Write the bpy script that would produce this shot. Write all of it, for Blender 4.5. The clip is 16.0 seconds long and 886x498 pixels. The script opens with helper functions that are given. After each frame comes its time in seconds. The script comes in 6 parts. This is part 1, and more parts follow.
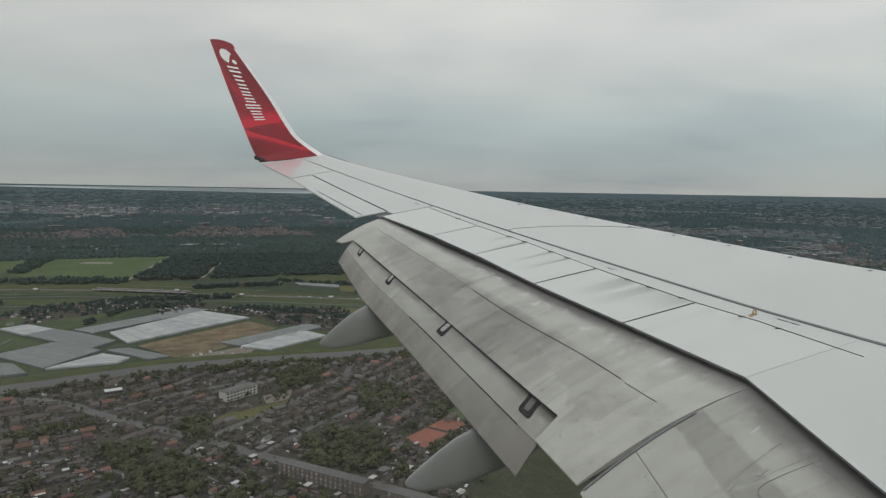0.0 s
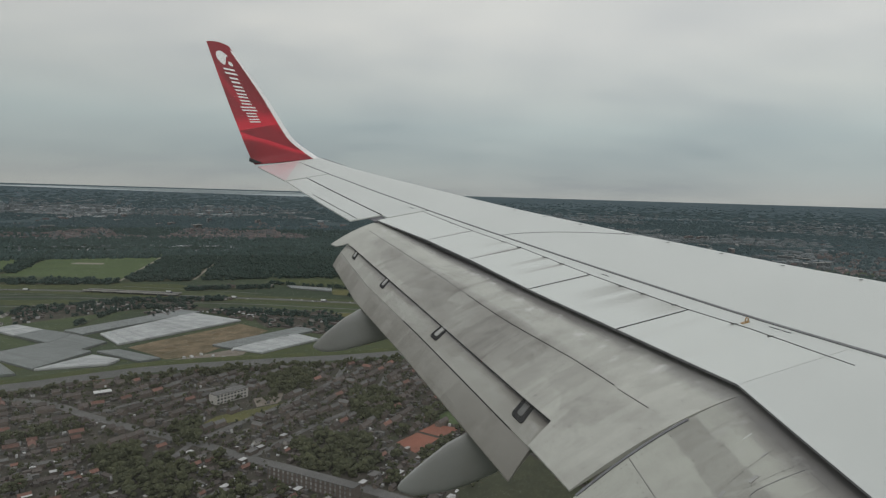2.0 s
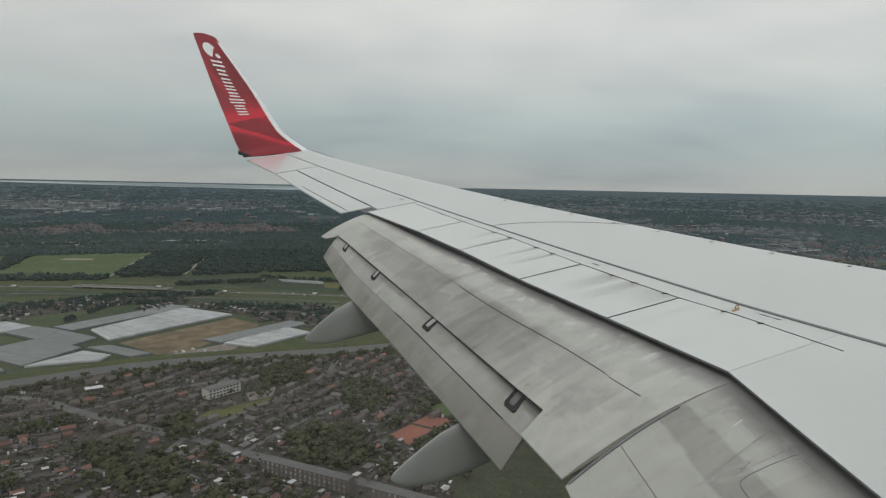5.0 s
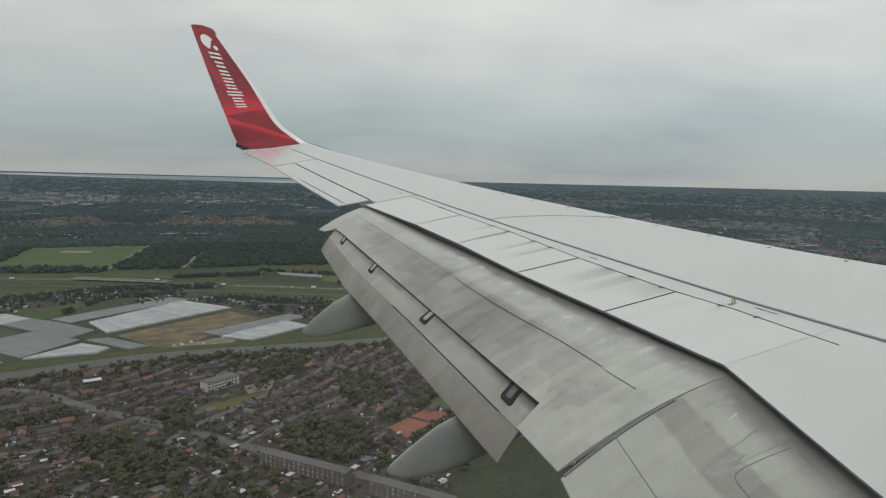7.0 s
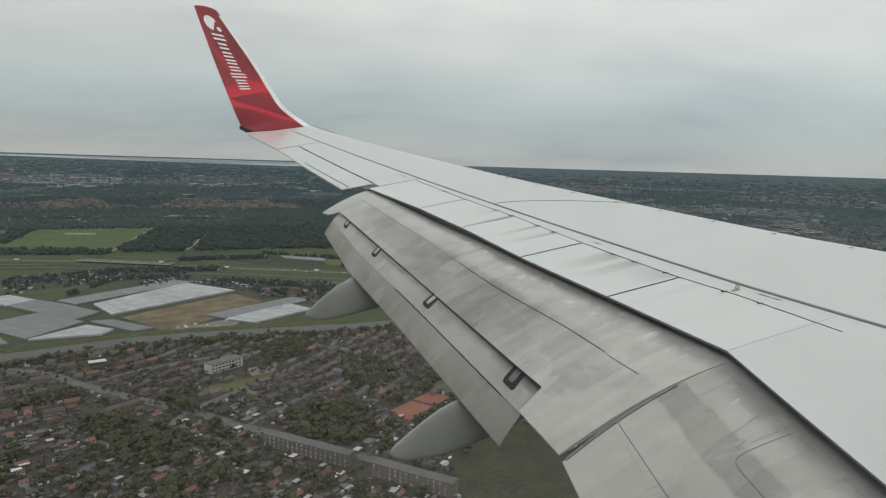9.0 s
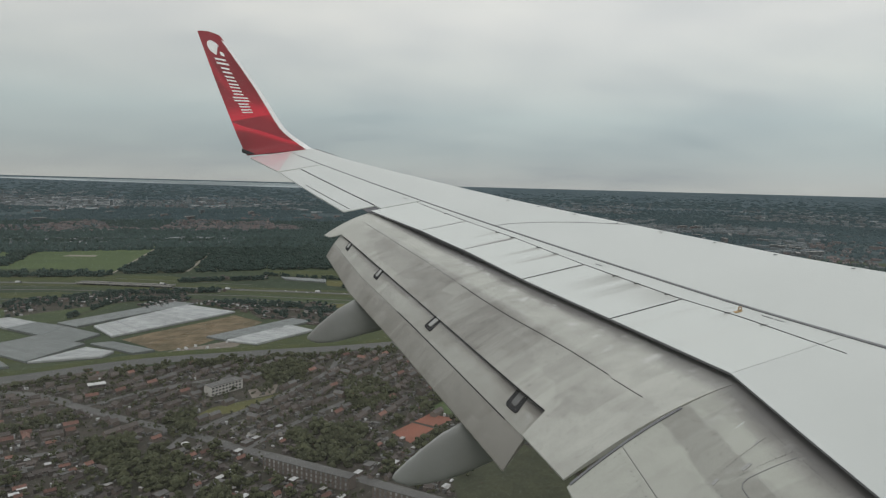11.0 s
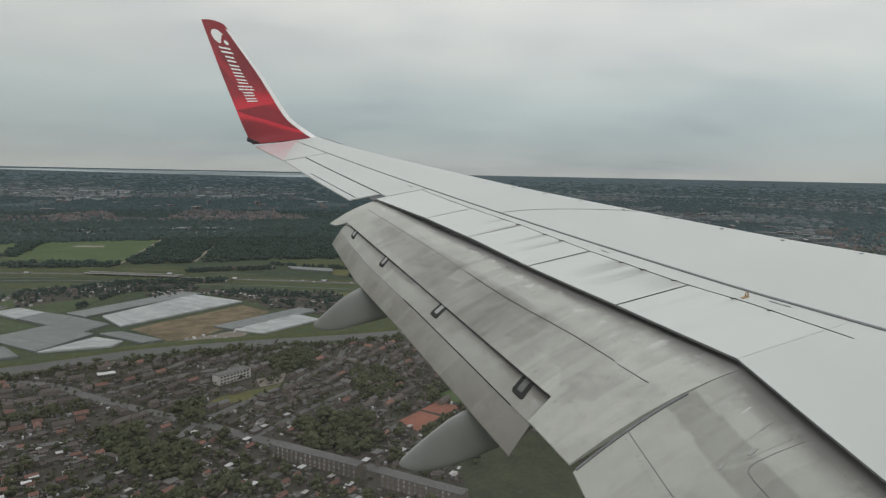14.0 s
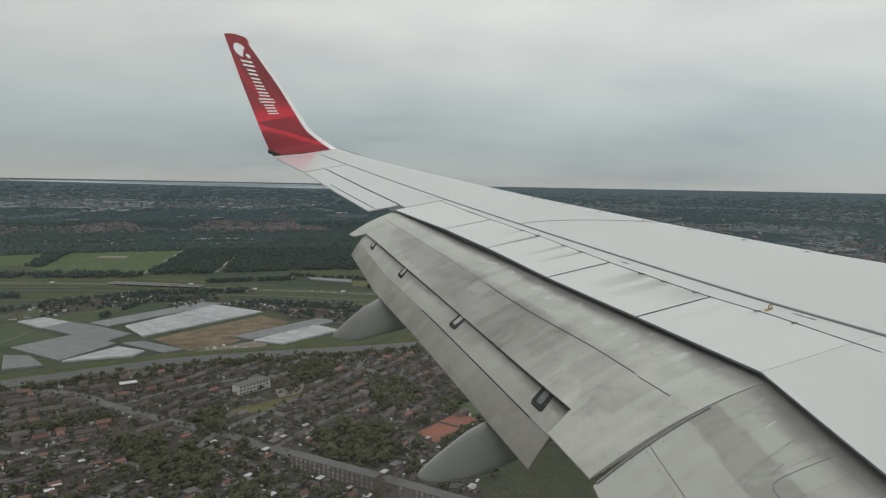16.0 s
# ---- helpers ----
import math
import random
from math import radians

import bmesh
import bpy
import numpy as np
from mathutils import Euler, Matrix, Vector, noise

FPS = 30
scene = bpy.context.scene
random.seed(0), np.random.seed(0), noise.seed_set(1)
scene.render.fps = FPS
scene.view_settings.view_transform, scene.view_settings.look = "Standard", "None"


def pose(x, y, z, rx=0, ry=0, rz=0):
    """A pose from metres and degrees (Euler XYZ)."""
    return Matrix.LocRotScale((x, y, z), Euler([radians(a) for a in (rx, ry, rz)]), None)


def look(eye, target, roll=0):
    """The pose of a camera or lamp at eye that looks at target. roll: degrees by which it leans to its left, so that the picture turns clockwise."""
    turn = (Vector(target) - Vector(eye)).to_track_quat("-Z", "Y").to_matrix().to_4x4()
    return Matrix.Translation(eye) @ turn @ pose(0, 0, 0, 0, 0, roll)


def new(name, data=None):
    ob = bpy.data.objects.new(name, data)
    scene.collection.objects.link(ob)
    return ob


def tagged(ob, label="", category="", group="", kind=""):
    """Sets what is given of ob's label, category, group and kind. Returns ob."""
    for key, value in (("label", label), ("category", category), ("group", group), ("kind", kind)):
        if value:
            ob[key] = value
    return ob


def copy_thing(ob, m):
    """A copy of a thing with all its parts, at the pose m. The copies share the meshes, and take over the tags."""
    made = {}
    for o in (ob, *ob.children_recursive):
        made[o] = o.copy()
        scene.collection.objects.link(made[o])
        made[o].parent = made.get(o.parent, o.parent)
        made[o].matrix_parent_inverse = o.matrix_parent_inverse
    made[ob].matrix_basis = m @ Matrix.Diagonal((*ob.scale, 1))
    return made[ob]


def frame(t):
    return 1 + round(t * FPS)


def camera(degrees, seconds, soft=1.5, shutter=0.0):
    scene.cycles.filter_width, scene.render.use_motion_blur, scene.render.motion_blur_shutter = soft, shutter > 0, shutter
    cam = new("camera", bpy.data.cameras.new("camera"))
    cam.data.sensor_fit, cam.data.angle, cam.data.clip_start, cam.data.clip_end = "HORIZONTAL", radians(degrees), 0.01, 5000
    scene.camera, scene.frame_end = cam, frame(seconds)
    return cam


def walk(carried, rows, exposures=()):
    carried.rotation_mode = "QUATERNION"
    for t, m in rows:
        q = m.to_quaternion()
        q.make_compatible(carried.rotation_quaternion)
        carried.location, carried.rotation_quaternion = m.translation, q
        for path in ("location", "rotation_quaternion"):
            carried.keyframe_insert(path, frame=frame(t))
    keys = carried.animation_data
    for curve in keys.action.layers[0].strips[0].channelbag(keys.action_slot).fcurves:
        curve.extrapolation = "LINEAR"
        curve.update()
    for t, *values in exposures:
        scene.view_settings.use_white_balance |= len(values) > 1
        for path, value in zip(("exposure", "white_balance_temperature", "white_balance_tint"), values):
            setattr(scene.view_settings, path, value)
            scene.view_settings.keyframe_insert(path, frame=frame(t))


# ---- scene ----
EYE_HEIGHT = 213.0
AHEAD = 36.0
# ---- camera: a passenger's seat behind the wing, hand-held; x is the aircraft's heading, y outboard ----
cam = camera(67.77, 16.0, soft=1.25)
ROWS = [
    (0, -18.584, -5.063, 0.943, -0.000, -0.004, 0.029),
    (0.5, -18.771, -4.743, 1.131, -0.009, -0.008, 0.032),
    (1, -18.898, -4.209, 1.193, -0.015, -0.014, 0.035),
    (1.5, -18.978, -4.050, 1.435, -0.009, -0.001, 0.021),
    (2, -19.165, -4.643, 1.672, -0.024, -0.013, 0.028),
    (2.5, -19.187, -5.547, 1.690, -0.004, -0.005, 0.004),
    (3, -19.354, -5.931, 1.402, -0.001, -0.007, 0.007),
    (3.5, -19.522, -5.491, 1.023, -0.006, -0.004, 0.013),
    (4, -19.679, -5.238, 0.994, -0.012, 0.005, 0.013),
    (6.5, -20.083, -5.718, 1.318, -0.003, -0.008, 0.012),
    (7, -20.064, -5.856, 1.366, 0.002, -0.004, 0.006),
    (7.5, -20.051, -6.081, 1.499, 0.000, 0.000, -0.000),
    (8, -20.017, -6.985, 1.506, -0.011, -0.003, 0.012),
    (8.5, -19.988, -7.693, 1.670, -0.009, 0.007, 0.006),
    (9, -19.816, -7.228, 1.714, -0.000, 0.001, 0.003),
    (11.5, -19.664, -5.340, 1.526, -0.017, 0.000, 0.027),
    (12, -19.583, -5.767, 1.804, -0.002, 0.014, 0.024),
    (12.5, -19.453, -6.298, 1.946, 0.000, 0.000, 0.013),
    (13, -19.409, -6.429, 1.664, -0.009, -0.009, 0.018),
    (13.5, -19.239, -6.171, 1.441, -0.003, 0.006, 0.005),
    (14, -19.186, -6.427, 1.128, -0.006, 0.002, 0.006),
    (14.5, -19.100, -6.212, 0.855, 0.007, -0.004, 0.014),
    (15, -19.035, -5.851, 0.882, -0.009, -0.004, 0.024),
    (15.5, -18.317, -5.368, 0.915, -0.013, 0.005, 0.022),
    (16, -17.533, -5.489, 1.053, -0.006, 0.004, 0.003)
]
walk(cam, [(t, pose(AHEAD + x, y, EYE_HEIGHT + z, 90 + pitch, 0, yaw) @ pose(0, 0, 0, 0, 0, roll))
           for t, yaw, pitch, roll, x, y, z in ROWS],
     exposures=[(0.0, -0.1), (0.5, -0.1), (1.0, -0.17), (2.0, -0.17), (2.5, -0.12), (3.0, -0.08), (4.0, -0.06),
                (6.5, -0.03), (7.5, 0.0), (8.5, 0.06), (9.0, 0.08), (11.5, -0.01), (16.0, -0.01)])


# ---- world: a closed overcast layer, brighter overhead, with long streaks; one weak wide sun ----
def node(tree, kind, **values):
    n = tree.nodes.new(kind)
    for key, value in values.items():
        if key in n.inputs:
            n.inputs[key].default_value = value
    return n


def ramp_node(tree, stops, interpolation="LINEAR"):
    n = tree.nodes.new("ShaderNodeValToRGB")
    n.color_ramp.interpolation = interpolation
    e = n.color_ramp.elements
    while len(e) < len(stops):
        e.new(0.5)
    for i, (p, c) in enumerate(stops):
        e[i].position = p
        e[i].color = (*c, 1) if len(c) == 3 else c
    return n


SUN_ELEVATION, SUN_TURN = radians(48), radians(205)
world = bpy.data.worlds.new("overcast_sky")
scene.world = world
world.use_nodes = True
wt = world.node_tree
wt.nodes.clear()
wo = wt.nodes.new("ShaderNodeOutputWorld")
wc = wt.nodes.new("ShaderNodeTexCoord")
wsep = wt.nodes.new("ShaderNodeSeparateXYZ")
wt.links.new(wc.outputs["Generated"], wsep.inputs[0])
# the cloud deck seen in perspective: direction divided by its height
wup = wt.nodes.new("ShaderNodeMath"); wup.operation = "MAXIMUM"; wup.inputs[1].default_value = 0.0
wt.links.new(wsep.outputs["Z"], wup.inputs[0])
wadd = wt.nodes.new("ShaderNodeMath"); wadd.operation = "ADD"; wadd.inputs[1].default_value = 0.22
wt.links.new(wup.outputs[0], wadd.inputs[0])
wdiv = wt.nodes.new("ShaderNodeVectorMath"); wdiv.operation = "DIVIDE"
wcomb = wt.nodes.new("ShaderNodeCombineXYZ")
for i in range(3):
    wt.links.new(wadd.outputs[0], wcomb.inputs[i])
wt.links.new(wc.outputs["Generated"], wdiv.inputs[0])
wt.links.new(wcomb.outputs[0], wdiv.inputs[1])
# streaks lie across the line of sight from the cabin
wturn = wt.nodes.new("ShaderNodeMapping")
wturn.inputs["Rotation"].default_value = (0, 0, radians(20))
wt.links.new(wdiv.outputs[0], wturn.inputs["Vector"])
wmap = wt.nodes.new("ShaderNodeMapping")
wmap.inputs["Scale"].default_value = (1.2, 1.7, 0.0)
wt.links.new(wturn.outputs[0], wmap.inputs["Vector"])
wn1 = node(wt, "ShaderNodeTexNoise", Scale=0.55, Detail=3.0, Roughness=0.45)
wn2 = node(wt, "ShaderNodeTexNoise", Scale=2.4, Detail=4.0, Roughness=0.55)
wt.links.new(wmap.outputs[0], wn1.inputs["Vector"])
wmap2 = wt.nodes.new("ShaderNodeMapping")
wmap2.inputs["Scale"].default_value = (1.0, 1.7, 0.0)
wt.links.new(wturn.outputs[0], wmap2.inputs["Vector"])
wt.links.new(wmap2.outputs[0], wn2.inputs["Vector"])
wmix = wt.nodes.new("ShaderNodeMath"); wmix.operation = "MULTIPLY_ADD"
wmix.inputs[1].default_value = 0.26
wt.links.new(wn2.outputs["Fac"], wmix.inputs[0])
wt.links.new(wn1.outputs["Fac"], wmix.inputs[2])
wcl = ramp_node(wt, [(0.45, (0.855, 0.87, 0.89)), (0.58, (0.985, 0.985, 0.985)), (0.66, (1.06, 1.05, 1.035)), (0.76, (1.13, 1.115, 1.09))])
wt.links.new(wmix.outputs[0], wcl.inputs["Fac"])
wel = ramp_node(wt, [(0.0, (0.345, 0.362, 0.355)), (0.02, (0.318, 0.348, 0.351)), (0.05, (0.312, 0.358, 0.366)), (0.10, (0.358, 0.415, 0.420)),
                     (0.16, (0.488, 0.52, 0.508)), (0.23, (0.602, 0.615, 0.595)), (0.36, (0.562, 0.58, 0.58)), (0.6, (0.635, 0.66, 0.68)), (1.0, (0.77, 0.795, 0.825))])
wt.links.new(wsep.outputs["Z"], wel.inputs["Fac"])
wmul = wt.nodes.new("ShaderNodeMix"); wmul.data_type = "RGBA"; wmul.blend_type = "MULTIPLY"
wmul.inputs["Factor"].default_value = 1.0
wt.links.new(wel.outputs["Color"], wmul.inputs["A"])
wt.links.new(wcl.outputs["Color"], wmul.inputs["B"])
wb = wt.nodes.new("ShaderNodeBackground")
wb.inputs["Strength"].default_value = 1.06
# a little brighter ahead of the aircraft
wside = wt.nodes.new("ShaderNodeMapRange")
for key, value in (("From Min", -0.3), ("From Max", 0.9), ("To Min", 0.97), ("To Max", 1.15)):
    wside.inputs[key].default_value = value
wt.links.new(wsep.outputs["X"], wside.inputs["Value"])
wscale = wt.nodes.new("ShaderNodeVectorMath"); wscale.operation = "SCALE"
wt.links.new(wmul.outputs["Result"], wscale.inputs[0])
wt.links.new(wside.outputs[0], wscale.inputs["Scale"])
wt.links.new(wscale.outputs[0], wb.inputs["Color"])
wsky = wt.nodes.new("ShaderNodeTexSky")
wsky.sky_type = "NISHITA"
wsky.sun_disc = False
wsky.sun_elevation, wsky.sun_rotation = SUN_ELEVATION, SUN_TURN
wb2 = wt.nodes.new("ShaderNodeBackground")
wb2.inputs["Strength"].default_value = 0.004
wt.links.new(wsky.outputs[0], wb2.inputs["Color"])
wsum = wt.nodes.new("ShaderNodeAddShader")
wt.links.new(wb.outputs[0], wsum.inputs[0])
wt.links.new(wb2.outputs[0], wsum.inputs[1])
wt.links.new(wsum.outputs[0], wo.inputs["Surface"])

sun = new("sun", bpy.data.lights.new("sun", "SUN"))
sun.data.energy, sun.data.angle, sun.data.color = 0.6, radians(25), (1.0, 0.97, 0.92)
sun.matrix_world = look((0, 0, 400), (-400 * math.sin(SUN_TURN) / math.tan(SUN_ELEVATION),
                                      -400 * math.cos(SUN_TURN) / math.tan(SUN_ELEVATION), 0))


# ---- materials ----
def mat(name, color, color2=None, scale=4.0, stretch=(1, 1, 1), rough=0.6, metal=0.0, bump=0.0, bump_scale=None,
        spread=(0.35, 0.65), fine=0.12, random_value=0.0, coat=0.0, spec=0.5):
    """Two colours mixed by a coarse noise, a finer grain over it, relief, and a lightness that differs from piece to piece."""
    m = bpy.data.materials.new(name)
    m.use_nodes = True
    t = m.node_tree
    p = t.nodes["Principled BSDF"]
    p.inputs["Roughness"].default_value, p.inputs["Metallic"].default_value = rough, metal
    p.inputs["Coat Weight"].default_value = coat
    p.inputs["Specular IOR Level"].default_value = spec
    tc = t.nodes.new("ShaderNodeTexCoord")
    mp = t.nodes.new("ShaderNodeMapping")
    mp.inputs["Scale"].default_value = stretch
    t.links.new(tc.outputs["Object"], mp.inputs["Vector"])
    n1 = node(t, "ShaderNodeTexNoise", Scale=scale, Detail=5.0, Roughness=0.55)
    n2 = node(t, "ShaderNodeTexNoise", Scale=scale * 9, Detail=4.0, Roughness=0.6)
    for n in (n1, n2):
        t.links.new(mp.outputs[0], n.inputs["Vector"])
    c2 = color2 or tuple(c * 0.8 for c in color)
    r = ramp_node(t, [(spread[0], color), (spread[1], c2)])
    t.links.new(n1.outputs["Fac"], r.inputs["Fac"])
    hsv = t.nodes.new("ShaderNodeHueSaturation")
    t.links.new(r.outputs["Color"], hsv.inputs["Color"])
    val = t.nodes.new("ShaderNodeMapRange")
    val.inputs["To Min"].default_value, val.inputs["To Max"].default_value = 1 - fine * 2, 1 + fine * 2
    t.links.new(n2.outputs["Fac"], val.inputs["Value"])
    last = val.outputs[0]
    if random_value:
        oi = t.nodes.new("ShaderNodeObjectInfo")
        gm = t.nodes.new("ShaderNodeNewGeometry")
        ad = t.nodes.new("ShaderNodeMath"); ad.operation = "ADD"
        fr = t.nodes.new("ShaderNodeMath"); fr.operation = "FRACT"
        t.links.new(oi.outputs["Random"], ad.inputs[0])
        t.links.new(gm.outputs["Random Per Island"], ad.inputs[1])
        t.links.new(ad.outputs[0], fr.inputs[0])
        mr = t.nodes.new("ShaderNodeMapRange")
        mr.inputs["To Min"].default_value, mr.inputs["To Max"].default_value = 1 - random_value, 1 + random_value
        t.links.new(fr.outputs[0], mr.inputs["Value"])
        mu = t.nodes.new("ShaderNodeMath"); mu.operation = "MULTIPLY"
        t.links.new(last, mu.inputs[0])
        t.links.new(mr.outputs[0], mu.inputs[1])
        last = mu.outputs[0]
    t.links.new(last, hsv.inputs["Value"])
    t.links.new(hsv.outputs["Color"], p.inputs["Base Color"])
    if bump:
        b = t.nodes.new("ShaderNodeBump")
        b.inputs["Strength"].default_value = bump
        b.inputs["Distance"].default_value = 0.02
        if bump_scale:
            n3 = node(t, "ShaderNodeTexNoise", Scale=bump_scale, Detail=3.0)
            t.links.new(tc.outputs["Object"], n3.inputs["Vector"])
            t.links.new(n3.outputs["Fac"], b.inputs["Height"])
        else:
            t.links.new(n2.outputs["Fac"], b.inputs["Height"])
        t.links.new(b.outputs[0], p.inputs["Normal"])
    return m


# aircraft
M_SKIN = mat("white_wing_paint", (0.556, 0.578, 0.552), (0.524, 0.547, 0.522), 0.7, rough=0.42, fine=0.03)
SPOILER_HINGES = (11.5, 10.40, 10.11, 9.61, 9.315, 8.385, 8.09, 7.70, 7.064, 6.705)


def spoiler_paint():
    """White paint with streaks along the airflow and brown-grey grease blown back from each hinge."""
    m = mat("spoiler_paint", (0.575, 0.60, 0.57), (0.45, 0.455, 0.43), 1.3, (0.20, 2.8, 1), rough=0.45, fine=0.04, spread=(0.54, 0.80))
    t = m.node_tree
    p = t.nodes["Principled BSDF"]
    last = p.inputs["Base Color"].links[0].from_socket
    tc = t.nodes.new("ShaderNodeTexCoord")
    sep = t.nodes.new("ShaderNodeSeparateXYZ")
    t.links.new(tc.outputs["Object"], sep.inputs[0])

    def calc(kind, a, b, c=None):
        n = t.nodes.new("ShaderNodeMath")
        n.operation = kind
        for k, v in enumerate((a, b) if c is None else (a, b, c)):
            if isinstance(v, (int, float)):
                n.inputs[k].default_value = v
            else:
                t.links.new(v, n.inputs[k])
        return n.outputs[0]

    mp = t.nodes.new("ShaderNodeMapping")
    mp.inputs["Scale"].default_value = (1.2, 16.0, 1)
    t.links.new(tc.outputs["Object"], mp.inputs["Vector"])
    n = node(t, "ShaderNodeTexNoise", Scale=1.0, Detail=4.0, Roughness=0.6)
    t.links.new(mp.outputs[0], n.inputs["Vector"])
    ragged = calc("MULTIPLY_ADD", n.outputs["Fac"], 0.10, -0.05)
    # distance aft of the hinge line, which runs nearly straight
    aft = calc("SUBTRACT", calc("MULTIPLY_ADD", sep.outputs["Y"], -0.345, -3.385), sep.outputs["X"])
    total = None
    for y, wide, reach, dark in ((10.40, 0.05, 0.45, 0.45), (10.09, 0.035, 0.75, 0.8), (9.60, 0.06, 0.7, 0.6), (9.30, 0.05, 0.7, 0.65), (8.37, 0.16, 0.75, 0.55), (8.08, 0.12, 0.85, 0.6),
                                 (7.72, 0.22, 0.5, 0.45), (8.84, 0.03, 0.8, 0.55), (7.05, 0.05, 0.3, 0.25), (11.06, 0.03, 0.8, 0.45)):
        side = calc("ABSOLUTE", calc("ADD", calc("SUBTRACT", sep.outputs["Y"], y), ragged), 0.0)
        across = calc("MINIMUM", calc("MAXIMUM", calc("MULTIPLY_ADD", calc("DIVIDE", side, wide), -1.6, 1.6), 0.0), 1.0)
        fade = calc("MAXIMUM", calc("SUBTRACT", 1.0, calc("DIVIDE", calc("ABSOLUTE", aft, 0.0), reach)), 0.0)
        spot = calc("MULTIPLY", calc("MULTIPLY", across, fade), dark)
        total = spot if total is None else calc("MAXIMUM", total, spot)
    x = t.nodes.new("ShaderNodeMix"); x.data_type = "RGBA"
    t.links.new(calc("MULTIPLY", total, calc("MULTIPLY_ADD", n.outputs["Fac"], 1.3, 0.3)), x.inputs["Factor"])
    t.links.new(last, x.inputs["A"])
    x.inputs["B"].default_value = (0.20, 0.185, 0.165, 1)
    t.links.new(x.outputs["Result"], p.inputs["Base Color"])
    return m


M_SPOIL = spoiler_paint()


def span_paint(name, clean, dirty, along, across, seed, scuffs=0.35, streaks=26.0):
    """Weathered flap paint by the surface's own directions: shade, soot and grease painted from the nose aft, streaks
    along the airflow, straight-edged worn fields, pale scuffs near the nose, blotches and speckle."""
    m = mat(name, clean, tuple(0.9 * c for c in clean), 0.8, rough=0.5, fine=0.04)
    t = m.node_tree
    p = t.nodes["Principled BSDF"]
    last = p.inputs["Base Color"].links[0].from_socket
    uv = t.nodes.new("ShaderNodeUVMap")
    sep = t.nodes.new("ShaderNodeSeparateXYZ")
    t.links.new(uv.outputs[0], sep.inputs[0])
    tc = t.nodes.new("ShaderNodeTexCoord")

    def math_node(kind, a, b):
        n = t.nodes.new("ShaderNodeMath")
        n.operation = kind
        for k, v in enumerate((a, b)):
            if isinstance(v, (int, float)):
                n.inputs[k].default_value = v
            else:
                t.links.new(v, n.inputs[k])
        return n.outputs[0]

    def uv_noise(su, sv_, scale, detail=3.0, turn=0.0, shift=0.0):
        mp = t.nodes.new("ShaderNodeMapping")
        mp.inputs["Scale"].default_value = (su, sv_, 1)
        mp.inputs["Rotation"].default_value = (0, 0, turn)
        mp.inputs["Location"].default_value = (seed + shift, seed * 0.7 + shift, 0)
        t.links.new(uv.outputs[0], mp.inputs["Vector"])
        n = node(t, "ShaderNodeTexNoise", Scale=scale, Detail=detail, Roughness=0.55)
        t.links.new(mp.outputs[0], n.inputs["Vector"])
        return n.outputs["Fac"]

    def band(x, lo, hi, a, b):
        r = t.nodes.new("ShaderNodeMapRange")
        for key, value in (("From Min", lo), ("From Max", hi), ("To Min", a), ("To Max", b)):
            r.inputs[key].default_value = value
        t.links.new(x, r.inputs["Value"])
        return r.outputs[0]

    # edges of the fields step from panel to panel and are slightly worn
    step = t.nodes.new("ShaderNodeTexVoronoi")
    step.feature = "F1"
    mpv = t.nodes.new("ShaderNodeMapping")
    mpv.inputs["Scale"].default_value = (6.5, 1.9, 1.0)
    mpv.inputs["Location"].default_value = (seed, seed, 0)
    t.links.new(uv.outputs[0], mpv.inputs["Vector"])
    t.links.new(mpv.outputs[0], step.inputs["Vector"])
    step.inputs["Scale"].default_value = 1.0
    step.distance = "CHEBYCHEV"
    cell = t.nodes.new("ShaderNodeSeparateColor")
    t.links.new(step.outputs["Color"], cell.inputs[0])
    wobble = math_node("ADD", sep.outputs["Y"], band(uv_noise(14, 6, 1.0), 0.3, 0.7, -0.015, 0.015))
    field = ramp_node(t, [(q, (w, w, w)) for q, w in along])
    t.links.new(band(wobble, -0.5, 1.0, 0.0, 1.0), field.inputs["Fac"])
    side = ramp_node(t, [(q, (w, w, w)) for q, w in across])
    t.links.new(sep.outputs["X"], side.inputs["Fac"])
    amount = math_node("MULTIPLY", field.outputs["Color"], side.outputs["Color"])
    amount = math_node("ADD", amount, band(cell.outputs[0], 0.0, 1.0, -0.11, 0.11))
    # narrow bands along the airflow, each worn or sooted by its own amount
    slip = t.nodes.new("ShaderNodeTexVoronoi")
    slip.feature, slip.distance = "F1", "CHEBYCHEV"
    mps = t.nodes.new("ShaderNodeMapping")
    mps.inputs["Scale"].default_value = (streaks * 0.9, 1.25, 1.0)
    mps.inputs["Rotation"].default_value = (0, 0, 0.10)
    mps.inputs["Location"].default_value = (seed * 2.3, seed + 0.4, 0)
    t.links.new(uv.outputs[0], mps.inputs["Vector"])
    t.links.new(mps.outputs[0], slip.inputs["Vector"])
    slip.inputs["Scale"].default_value = 1.0
    tone = t.nodes.new("ShaderNodeSeparateColor")
    t.links.new(slip.outputs["Color"], tone.inputs[0])
    amount = math_node("ADD", amount, band(tone.outputs[1], 0.0, 1.0, -0.13, 0.13))
    amount = math_node("ADD", amount, band(uv_noise(streaks, 0.9, 1.0, 3.0, 0.0, 2.0), 0.36, 0.66, -0.07, 0.08))
    amount = math_node("ADD", amount, band(uv_noise(streaks * 3, 1.3, 1.0, 2.0, 0.0, 5.0), 0.42, 0.66, -0.035, 0.05))
